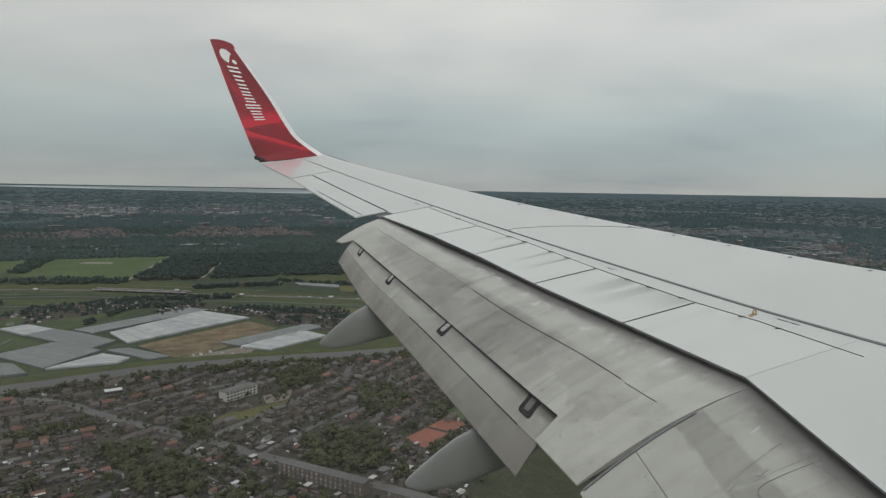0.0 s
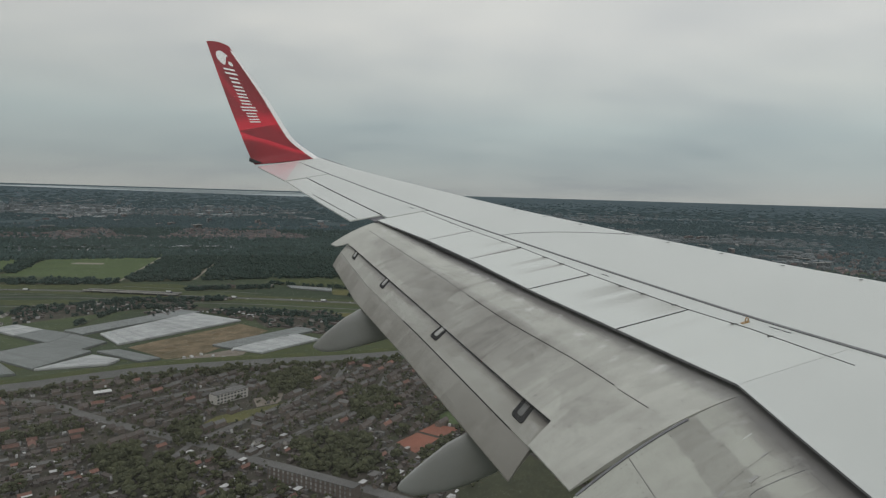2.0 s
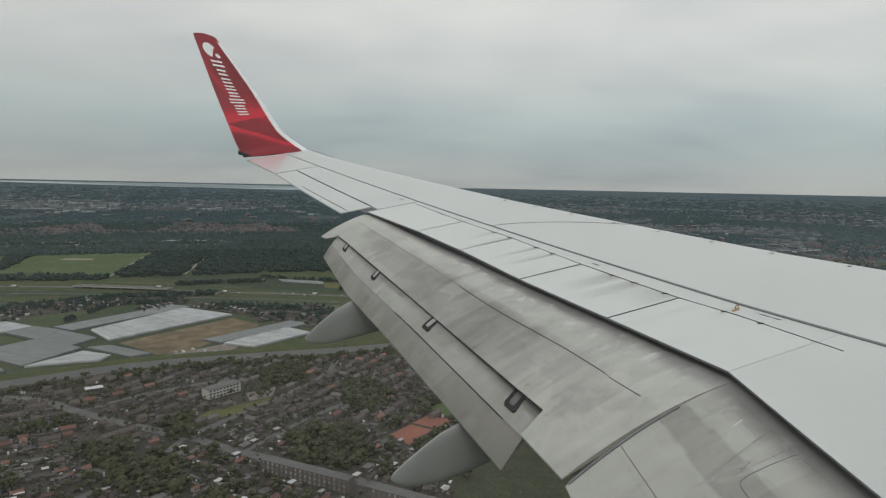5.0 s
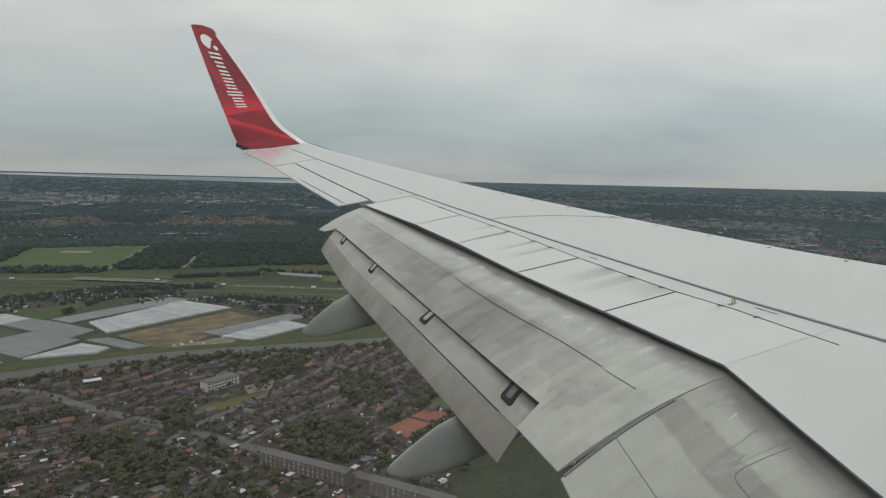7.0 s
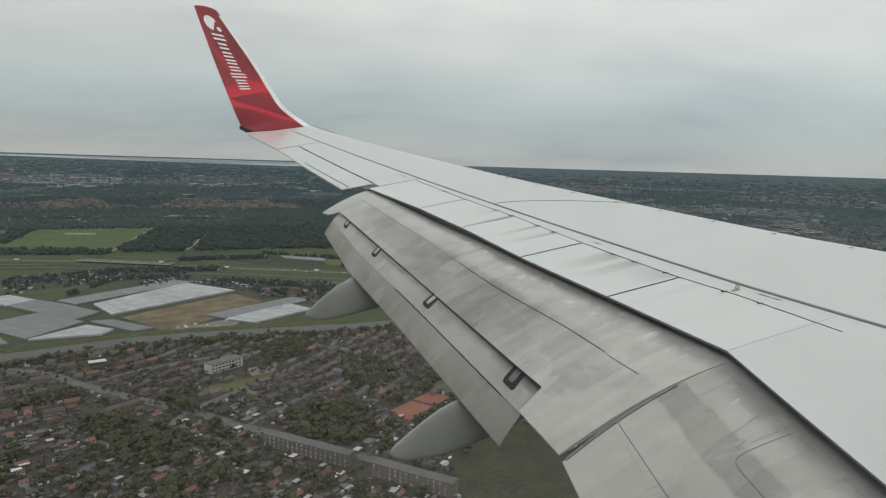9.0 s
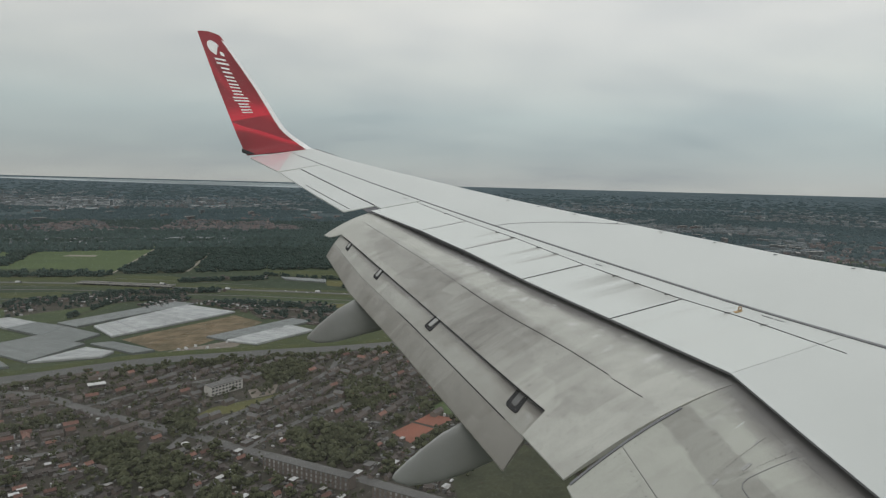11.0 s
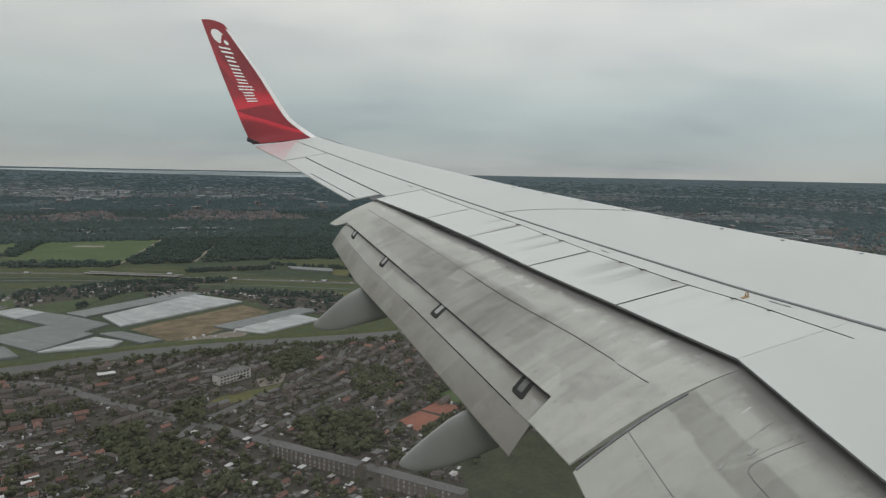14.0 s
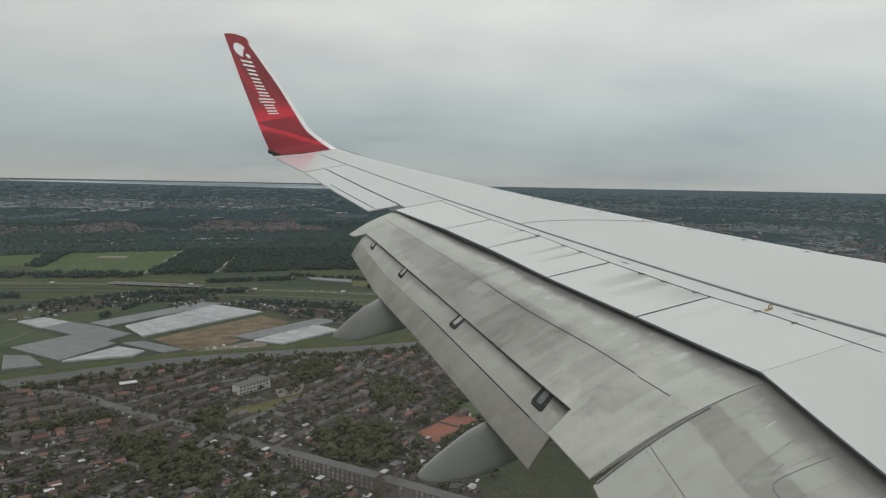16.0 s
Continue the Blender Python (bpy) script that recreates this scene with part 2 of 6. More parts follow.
    for scale, lo, hi, w in ((1.4, 0.50, 0.62, 0.11), (5.0, 0.58, 0.66, 0.11), (30.0, 0.64, 0.69, 0.36)):
        n = node(t, "ShaderNodeTexNoise", Scale=scale, Detail=4.0, Roughness=0.6, Distortion=0.5)
        t.links.new(tc.outputs["Object"], n.inputs["Vector"])
        amount = math_node("ADD", amount, band(n.outputs["Fac"], lo, hi, 0.0, w))
    x = t.nodes.new("ShaderNodeMix"); x.data_type = "RGBA"
    t.links.new(amount, x.inputs["Factor"])
    t.links.new(last, x.inputs["A"])
    x.inputs["B"].default_value = (*dirty, 1)
    last = x.outputs["Result"]
    # the shade under the spoilers, with oily soot, painted on the nose and thinning aft
    shade_and_soot = math_node("MULTIPLY", band(wobble, -0.02, 0.165, 0.85, 0.0), band(uv_noise(streaks * 1.3, 1.0, 1.0, 2.0, 0.0, 7.0), 0.3, 0.7, 0.75, 1.1))
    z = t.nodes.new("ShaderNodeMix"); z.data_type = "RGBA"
    t.links.new(shade_and_soot, z.inputs["Factor"])
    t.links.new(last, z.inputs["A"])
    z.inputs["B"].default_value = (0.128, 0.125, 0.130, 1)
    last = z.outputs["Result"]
    if scuffs:
        rub = math_node("MULTIPLY", band(uv_noise(streaks * 1.6, 5.0, 1.0, 3.0, 0.1, 9.0), 0.58, 0.70, 0.0, scuffs), band(sep.outputs["Y"], 0.34, 0.50, 1.0, 0.0))
        rub = math_node("MULTIPLY", rub, band(sep.outputs["Y"], 0.03, 0.10, 0.0, 1.0))
        y = t.nodes.new("ShaderNodeMix"); y.data_type = "RGBA"
        t.links.new(rub, y.inputs["Factor"])
        t.links.new(last, y.inputs["A"])
        y.inputs["B"].default_value = (0.55, 0.55, 0.53, 1)
        last = y.outputs["Result"]
    t.links.new(last, p.inputs["Base Color"])
    return m


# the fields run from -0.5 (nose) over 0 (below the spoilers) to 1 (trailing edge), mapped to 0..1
# both main flaps start dark: painted shade under the spoilers mixed with soot
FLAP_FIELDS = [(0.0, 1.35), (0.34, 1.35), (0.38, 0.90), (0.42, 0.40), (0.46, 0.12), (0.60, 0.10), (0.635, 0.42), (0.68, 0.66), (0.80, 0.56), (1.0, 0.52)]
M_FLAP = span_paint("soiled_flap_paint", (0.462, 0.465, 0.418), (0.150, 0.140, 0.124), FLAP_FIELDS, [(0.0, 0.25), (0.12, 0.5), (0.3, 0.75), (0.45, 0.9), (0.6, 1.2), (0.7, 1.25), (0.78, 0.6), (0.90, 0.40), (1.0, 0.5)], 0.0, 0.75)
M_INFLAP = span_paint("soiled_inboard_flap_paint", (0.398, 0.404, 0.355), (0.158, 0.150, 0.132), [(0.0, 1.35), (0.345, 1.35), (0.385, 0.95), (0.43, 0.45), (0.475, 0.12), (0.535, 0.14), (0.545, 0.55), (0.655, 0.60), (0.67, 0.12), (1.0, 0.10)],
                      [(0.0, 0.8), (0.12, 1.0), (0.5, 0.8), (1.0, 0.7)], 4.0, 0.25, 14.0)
M_AFT = span_paint("soiled_aft_flap_paint", (0.355, 0.357, 0.32), (0.15, 0.138, 0.118), [(0.0, 0.7), (0.40, 0.6), (0.5, 0.2), (0.70, 0.15), (0.74, 0.40), (1.0, 0.50)], [(0.0, 0.7), (0.3, 1.0), (0.7, 0.9), (0.86, 1.2), (1.0, 1.9)], 2.0, 0.15)
M_TAIL = span_paint("brown_soiled_flap_tail_paint", (0.30, 0.295, 0.265), (0.13, 0.12, 0.10), [(0.0, 0.5), (0.74, 0.45), (1.0, 0.6)], [(0.0, 0.8), (0.3, 1.0), (0.8, 1.0), (1.0, 1.4)], 5.0, 0.0)
M_POD = mat("fairing_grey_paint", (0.275, 0.282, 0.272), (0.215, 0.215, 0.204), 1.5, rough=0.5, fine=0.05)
M_CORE = mat("dark_sealant", (0.115, 0.115, 0.125), (0.085, 0.086, 0.094), 6, rough=0.8)
M_SEAL = mat("grey_rubber_seal", (0.16, 0.165, 0.17), (0.12, 0.12, 0.125), 6, rough=0.7)


def livery_red():
    """Dark red with two soft brighter sweeps, by height (u) and chord (v) of the winglet."""
    m = mat("red_winglet_paint", (0.25, 0.012, 0.022), (0.17, 0.009, 0.015), 0.9, (1, 1, 0.6), rough=0.4, fine=0.03, spread=(0.40, 0.60), spec=0.22)
    t = m.node_tree
    p = t.nodes["Principled BSDF"]
    last = p.inputs["Base Color"].links[0].from_socket
    uv = t.nodes.new("ShaderNodeUVMap")
    sep = t.nodes.new("ShaderNodeSeparateXYZ")
    t.links.new(uv.outputs[0], sep.inputs[0])
    for power, fall, start, stops in ((1.0, -0.03, 0.605, [(0.0, 0), (0.485, 0), (0.51, 0.85), (0.60, 0.75), (0.80, 0.10), (1.0, 0.0)]),
                                      (1.4, 0.42, 0.600, [(0.0, 0), (0.10, 0.05), (0.34, 0.75), (0.46, 0.9), (0.51, 0.0), (1.0, 0.0)]),
                                      (1.0, 0.30, 0.86, [(0.0, 0), (0.3, 0.0), (0.5, 0.35), (0.7, 0.0), (1.0, 0.0)])):
        a = t.nodes.new("ShaderNodeMath"); a.operation = "SUBTRACT"; a.use_clamp = True; a.inputs[0].default_value = 1.0
        t.links.new(sep.outputs["Y"], a.inputs[1])
        b = t.nodes.new("ShaderNodeMath"); b.operation = "POWER"; b.inputs[1].default_value = power
        t.links.new(a.outputs[0], b.inputs[0])
        c = t.nodes.new("ShaderNodeMath"); c.operation = "MULTIPLY_ADD"; c.inputs[1].default_value = fall; c.inputs[2].default_value = -start
        t.links.new(b.outputs[0], c.inputs[0])
        d = t.nodes.new("ShaderNodeMath"); d.operation = "ADD"
        t.links.new(c.outputs[0], d.inputs[0])
        t.links.new(sep.outputs["X"], d.inputs[1])
        r = t.nodes.new("ShaderNodeMapRange")
        for key, value in (("From Min", -0.15), ("From Max", 0.15)):
            r.inputs[key].default_value = value
        t.links.new(d.outputs[0], r.inputs["Value"])
        g = ramp_node(t, [(q, (w, w, w)) for q, w in stops], "EASE")
        t.links.new(r.outputs[0], g.inputs["Fac"])
        x = t.nodes.new("ShaderNodeMix"); x.data_type = "RGBA"
        t.links.new(g.outputs["Color"], x.inputs["Factor"])
        t.links.new(last, x.inputs["A"])
        x.inputs["B"].default_value = (0.66, 0.022, 0.045, 1)
        last = x.outputs["Result"]
    t.links.new(last, p.inputs["Base Color"])
    return m


M_RED = livery_red()
M_WHITE = mat("white_marking_paint", (0.80, 0.80, 0.79), (0.76, 0.76, 0.75), 2.0, rough=0.4, fine=0.02)
M_PINK = mat("pink_tip_tint", (0.60, 0.42, 0.43), (0.575, 0.50, 0.50), 2.2, rough=0.45, fine=0.02, spread=(0.42, 0.62))
M_PLATE = mat("grey_bracket_plate", (0.11, 0.11, 0.107), (0.08, 0.08, 0.078), 9, rough=0.6, fine=0.1)
M_LIGHTPLATE = mat("pale_bracket_plate", (0.33, 0.33, 0.315), (0.27, 0.27, 0.255), 9, rough=0.6, fine=0.1)
M_ORANGE = mat("tan_orange_ring_paint", (0.42, 0.27, 0.11), None, 20, rough=0.5)
M_SLOT = mat("black_slot_edge", (0.022, 0.022, 0.024), None, 10, rough=0.8, spec=0.15)


def window_film():
    """Clear acrylic with a thin uneven film of dust and wiped smears, denser low down."""
    m = bpy.data.materials.new("cabin_pane_acrylic")
    m.use_nodes = True
    t = m.node_tree
    t.nodes.clear()
    out = t.nodes.new("ShaderNodeOutputMaterial")
    clear = t.nodes.new("ShaderNodeBsdfTransparent")
    dust = t.nodes.new("ShaderNodeBsdfTranslucent")
    dust.inputs["Color"].default_value = (0.78, 0.76, 0.70, 1)
    tc = t.nodes.new("ShaderNodeTexCoord")
    mp = t.nodes.new("ShaderNodeMapping")
    mp.inputs["Scale"].default_value = (1.0, 1.0, 2.2)
    mp.inputs["Rotation"].default_value = (0, 0.5, 0)
    t.links.new(tc.outputs["Object"], mp.inputs["Vector"])
    n = node(t, "ShaderNodeTexNoise", Scale=9.0, Detail=3.0, Roughness=0.5)
    t.links.new(mp.outputs[0], n.inputs["Vector"])
    r = t.nodes.new("ShaderNodeMapRange")
    for key, value in (("From Min", 0.35), ("From Max", 0.7), ("To Min", 0.019), ("To Max", 0.040)):
        r.inputs[key].default_value = value
    t.links.new(n.outputs["Fac"], r.inputs["Value"])
    x = t.nodes.new("ShaderNodeMixShader")
    t.links.new(r.outputs[0], x.inputs["Fac"])
    t.links.new(clear.outputs[0], x.inputs[1])
    t.links.new(dust.outputs[0], x.inputs[2])
    t.links.new(x.outputs[0], out.inputs["Surface"])
    return m


M_PANE = window_film()
# landscape
M_LAND = mat("polder_ground", (0.058, 0.072, 0.040), (0.042, 0.057, 0.036), 0.004, rough=1.0, fine=0.25, spread=(0.4, 0.6), spec=0.1)
# far land: the haze of distance is mixed into these two colours
M_FAR = mat("haze_tinted_wooded_land", (0.062, 0.088, 0.093), (0.052, 0.076, 0.082), 0.0025, rough=1.0, fine=0.2, spec=0.1)
M_VERYFAR = mat("haze_tinted_horizon_land", (0.070, 0.099, 0.112), (0.061, 0.088, 0.100), 0.004, rough=1.0, fine=0.1, spec=0.1)
M_GRASS = mat("meadow_grass", (0.070, 0.089, 0.044), (0.054, 0.072, 0.039), 0.02, rough=1.0, fine=0.2, spec=0.1)
M_LAWN = mat("yellowed_grass", (0.118, 0.114, 0.048), (0.092, 0.093, 0.042), 0.03, rough=1.0, fine=0.2, spec=0.1)
M_VERGE = mat("rough_verge_grass", (0.072, 0.082, 0.036), (0.055, 0.068, 0.033), 0.03, rough=1.0, fine=0.25, spec=0.1)
M_SOIL = mat("bare_sandy_soil", (0.19, 0.145, 0.095), (0.105, 0.088, 0.055), 0.035, rough=1.0, fine=0.25, spec=0.1)
M_TOWN = mat("town_gardens_and_paving", (0.074, 0.066, 0.056), (0.044, 0.043, 0.034), 0.06, rough=1.0, fine=0.35, spec=0.1)
M_ASPH = mat("worn_asphalt", (0.128, 0.125, 0.120), (0.102, 0.100, 0.096), 0.05, rough=0.95, fine=0.1, spec=0.2)
M_CONC = mat("pale_concrete", (0.36, 0.35, 0.33), (0.29, 0.28, 0.265), 0.2, rough=0.9, fine=0.1)
M_PATH = mat("shell_path", (0.22, 0.20, 0.16), (0.17, 0.155, 0.12), 0.1, rough=1.0, fine=0.1)
M_TRACK = mat("trampled_gravel", (0.185, 0.160, 0.130), (0.145, 0.125, 0.105), 0.05, rough=1.0, fine=0.15)
M_CLAY = mat("orange_red_clay_court", (0.24, 0.092, 0.060), (0.20, 0.082, 0.055), 0.05, rough=1.0, fine=0.12)
M_WATER = mat("grey_river_water", (0.082, 0.082, 0.077), (0.070, 0.071, 0.067), 0.03, rough=0.55, fine=0.08, bump=0.3, bump_scale=0.4, spec=0.22)
M_LEAF = mat("broadleaf_foliage", (0.067, 0.071, 0.039), (0.049, 0.054, 0.032), 0.12, rough=1.0, fine=0.3, random_value=0.22, spec=0.1)
# mid-distance trees, with a first blue tint of painted haze
M_LEAFM = mat("haze_tinted_dark_foliage", (0.038, 0.060, 0.051), (0.031, 0.049, 0.043), 0.12, rough=1.0, fine=0.25, random_value=0.09, spec=0.1)
M_PITCH = mat("mown_sports_turf", (0.083, 0.112, 0.050), (0.068, 0.094, 0.044), 0.012, rough=1.0, fine=0.15, spec=0.1)
# farther woods and roofs: haze painted in as bluer, flatter colour
M_LEAF2 = mat("haze_tinted_far_foliage", (0.060, 0.090, 0.098), (0.052, 0.078, 0.086), 0.02, rough=1.0, fine=0.2, random_value=0.13, spec=0.1)
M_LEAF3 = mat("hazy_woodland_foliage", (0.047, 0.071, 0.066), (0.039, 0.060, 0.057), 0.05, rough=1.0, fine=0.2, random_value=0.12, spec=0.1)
M_FARRED = mat("haze_tinted_red_tiles", (0.135, 0.103, 0.099), (0.106, 0.097, 0.096), 0.05, rough=0.95, fine=0.1, random_value=0.35)
M_FARBROWN = mat("haze_tinted_brown_tiles", (0.094, 0.104, 0.109), (0.077, 0.088, 0.094), 0.05, rough=0.95, fine=0.1, random_value=0.2)
M_WOODFLOOR = mat("wood_floor_undergrowth", (0.056, 0.060, 0.036), (0.042, 0.047, 0.030), 0.05, rough=1.0, fine=0.3, spec=0.1)
M_BARK = mat("tree_bark", (0.07, 0.055, 0.04), None, 1.0, rough=1.0)
M_TILE_R = mat("orange_red_roof_tiles", (0.175, 0.085, 0.064), (0.125, 0.070, 0.057), 0.25, rough=0.9, fine=0.15, random_value=0.35)
M_TILE_B = mat("brown_roof_tiles", (0.084, 0.070, 0.063), (0.068, 0.058, 0.053), 0.25, rough=0.9, fine=0.15, random_value=0.3)
M_TILE_G = mat("grey_roof_tiles", (0.115, 0.11, 0.105), (0.085, 0.083, 0.08), 0.25, rough=0.9, fine=0.15, random_value=0.3)
M_BRICK = mat("brown_brick_wall", (0.135, 0.110, 0.094), (0.108, 0.089, 0.077), 0.6, rough=0.95, fine=0.12, random_value=0.3)
M_RENDER = mat("pale_rendered_wall", (0.40, 0.385, 0.355), (0.34, 0.325, 0.30), 0.4, rough=0.9, fine=0.08, random_value=0.2)
M_GLASSDARK = mat("dark_window_glass", (0.04, 0.045, 0.05), None, 2, rough=0.15)
M_GH_GREY = mat("grey_greenhouse_glass", (0.150, 0.165, 0.160), (0.12, 0.135, 0.13), 0.06, rough=0.4, fine=0.1, random_value=0.1)
M_GH_WHITE = mat("whitewashed_greenhouse_glass", (0.37, 0.385, 0.38), (0.28, 0.295, 0.29), 0.06, rough=0.5, fine=0.12, random_value=0.15)
M_BLOCK = mat("pale_apartment_facade", (0.23, 0.225, 0.22), (0.19, 0.19, 0.185), 0.05, rough=0.9, fine=0.1, random_value=0.4)
# city walls and roofs, greyed and blued in place of haze
M_FARBLOCK = mat("haze_tinted_pale_facades", (0.142, 0.160, 0.168), (0.112, 0.130, 0.138), 0.05, rough=0.95, fine=0.1, random_value=0.3)
M_FARPALE = mat("haze_tinted_white_roofs", (0.29, 0.305, 0.31), (0.22, 0.235, 0.24), 0.05, rough=0.9, fine=0.06, random_value=0.3)
M_FARBRICK = mat("haze_tinted_brick_facades", (0.135, 0.113, 0.112), (0.112, 0.100, 0.100), 0.05, rough=0.95, fine=0.1, random_value=0.3)
M_PALE = mat("white_hall_roof", (0.45, 0.45, 0.44), (0.36, 0.36, 0.36), 0.05, rough=0.7, fine=0.06, random_value=0.3)
M_LAKE = mat("distant_lake", (0.33, 0.375, 0.385), (0.30, 0.345, 0.355), 0.002, rough=0.5, fine=0.02)
M_CAR_W = mat("white_car_paint", (0.7, 0.7, 0.7), None, 1.0, rough=0.3, random_value=0.1)
M_CAR_D = mat("dark_car_paint", (0.06, 0.065, 0.08), None, 1.0, rough=0.3, random_value=0.3)
M_TYRE = mat("tyre_rubber", (0.02, 0.02, 0.02), None, 5, rough=0.9)


# ---- building helpers ----
def mesh_from(name, verts, faces, materials, smooth=False, indices=None):
    me = bpy.data.meshes.new(name)
    me.from_pydata([tuple(v) for v in verts], [], [tuple(f) for f in faces])
    for m in (materials if isinstance(materials, (list, tuple)) else [materials]):
        me.materials.append(m)
    if indices is not None:
        me.polygons.foreach_set("material_index", indices)
    if smooth:
        me.polygons.foreach_set("use_smooth", [True] * len(me.polygons))
    me.update()
    return me


def fix(me):
    bm = bmesh.new()
    bm.from_mesh(me)
    bmesh.ops.recalc_face_normals(bm, faces=bm.faces)
    bm.to_mesh(me)
    bm.free()
    return me


def part(name, me, parent, label=""):
    """Links a mesh as one part under a thing or a part."""
    ob = new(name, me)
    ob.parent = parent
    if label:
        ob["label"] = label
    return ob


def set_uv(me, coords):
    """Surface coordinates, one pair for each vertex."""
    layer = me.uv_layers.new(name="UVMap")
    flat = []
    for loop in me.loops:
        flat += coords[loop.vertex_index]
    layer.data.foreach_set("uv", flat)
    return me


def thing(name, label, category, place=(0, 0, 0), turn=0.0, group="", kind=""):
    ob = new(name)
    ob.matrix_basis = pose(*place, 0, 0, turn)
    return tagged(ob, label, category, group, kind)


def at(stations, y):
    """Straight-line interpolation in a table of (y, value), in falling order of y."""
    if y >= stations[0][0]:
        (a, u), (b, v) = stations[0], stations[1]
    else:
        for (a, u), (b, v) in zip(stations, stations[1:]):
            if y >= b:
                break
    return u + (v - u) * (y - a) / (b - a)


def grid_solid(name, top, nu, nv, depth, materials, smooth=True, pick=None, us=None, rim_index=0, uv=None):
    """A slab whose upper face is top(u, v), u and v in 0..1, and whose lower face lies depth beneath it."""
    us = us or [i / nu for i in range(nu + 1)]
    nu = len(us) - 1
    verts, faces, idx = [], [], []
    for side in (0, 1):
        for i in range(nu + 1):
            for j in range(nv + 1):
                p = Vector(top(us[i], j / nv))
                d = depth(us[i], j / nv) if callable(depth) else depth
                verts.append(p - Vector((0, 0, d)) * side)
    w = nv + 1
    n = (nu + 1) * w
    for i in range(nu):
        for j in range(nv):
            a = i * w + j
            faces.append((a, a + w, a + w + 1, a + 1))
            idx.append(pick((i + 0.5) / nu, (j + 0.5) / nv) if pick else 0)
            faces.append((n + a, n + a + 1, n + a + w + 1, n + a + w))
            idx.append(0)
    rim = [i * w for i in range(nu)] + [nu * w + j for j in range(nv)] + [i * w + nv for i in range(nu, 0, -1)] + [j for j in range(nv, 0, -1)]
    for a, b in zip(rim, rim[1:] + rim[:1]):
        faces.append((a, n + a, n + b, b))
        idx.append(rim_index)
    me = fix(mesh_from(name, verts, faces, materials, False, idx))
    if smooth:
        bm = bmesh.new()
        bm.from_mesh(me)
        for e in bm.edges:
            if len(e.link_faces) == 2 and e.calc_face_angle(0) > radians(35):
                e.smooth = False
        for f in bm.faces:
            f.smooth = True
        bm.to_mesh(me)
        bm.free()
    if uv:
        set_uv(me, [uv(us[i], j / nv) for side in (0, 1) for i in range(nu + 1) for j in range(nv + 1)])
    return me


def loft(name, rings, materials, cap=True, smooth=True, indices=None):
    n = len(rings[0])
    verts = [p for r in rings for p in r]
    faces, idx = [], []
    for k in range(len(rings) - 1):
        for i in range(n):
            faces.append((k * n + i, k * n + (i + 1) % n, (k + 1) * n + (i + 1) % n, (k + 1) * n + i))
            idx.append(indices(k, i) if indices else 0)
    if cap:
        faces += [tuple(range(n)), tuple(range((len(rings) - 1) * n, len(rings) * n))]
        idx += [0, 0]
    me = fix(mesh_from(name, verts, faces, materials, smooth, idx))
    if smooth:
        bm = bmesh.new()
        bm.from_mesh(me)
        for e in bm.edges:
            if len(e.link_faces) == 2 and e.calc_face_angle(0) > radians(40):
                e.smooth = False
        bm.to_mesh(me)
        bm.free()
    return me


def box_data(verts, faces, cx, cy, z0, sx, sy, sz, turn):
    c, s = math.cos(turn), math.sin(turn)
    k = len(verts)
    for dz in (0, sz):
        for ax, ay in ((-1, -1), (1, -1), (1, 1), (-1, 1)):
            x, y = ax * sx / 2, ay * sy / 2
            verts.append((cx + c * x - s * y, cy + s * x + c * y, z0 + dz))
    faces += [(k, k + 3, k + 2, k + 1), (k + 4, k + 5, k + 6, k + 7)] + [(k + i, k + (i + 1) % 4, k + 4 + (i + 1) % 4, k + 4 + i) for i in range(4)]


# ---- the aircraft: left wing with its flaps down, seen from a cabin window ----
AIR = Vector((AHEAD + 10.904, -1.65, EYE_HEIGHT - 1.564))
airliner = thing("airliner", "white twin-engine airliner with lowered soiled flaps and red winglet", "aircraft", AIR)

LEAD = [(16.68, -8.69), (15.56, -8.21), (14.03, -7.41), (12.72, -6.73), (11.57, -6.14), (10.64, -5.63), (9.06, -4.77), (7.79, -4.09), (6.95, -3.58), (2.0, -0.9)]
SEAM = [(16.35, -9.10), (14.58, -8.40), (12.87, -7.73), (10.62, -6.865), (8.48, -6.055), (7.12, -5.545), (5.82, -5.01), (2.0, -3.5)]
HINGE = [(12.3, -7.62), (11.14, -7.22), (10.06, -6.81), (8.85, -6.44), (7.58, -6.01), (6.94, -5.74), (6.0, -5.44), (2.0, -4.2)]
REAR = [(12.3, -8.41), (11.05, -7.92), (9.96, -7.58), (8.81, -7.29), (7.46, -6.89), (6.19, -6.54), (5.42, -6.64), (4.51, -6.75), (2.0, -7.05)]
TRAIL = [(16.74, -10.08), (15.36, -9.59), (13.75, -9.17), (12.44, -8.81)]
AILERON = [(15.30, -9.15), (12.48, -8.27)]


def skin_z(x, y):
    """Height of the upper surface: dihedral, upward bend of the loaded wing, and slope along the chord."""
    return math.tan(radians(4.628)) * y + 1.053 * (y / 17) ** 2 + 0.196 * (x + 0.523 * y)


def nose_drop(x, y):
    """Rounds the nose off over the last part of the chord."""
    d = at(LEAD, y) - x
    return 0.016 * max(0.0, 1 - d / 0.16) ** 2.0


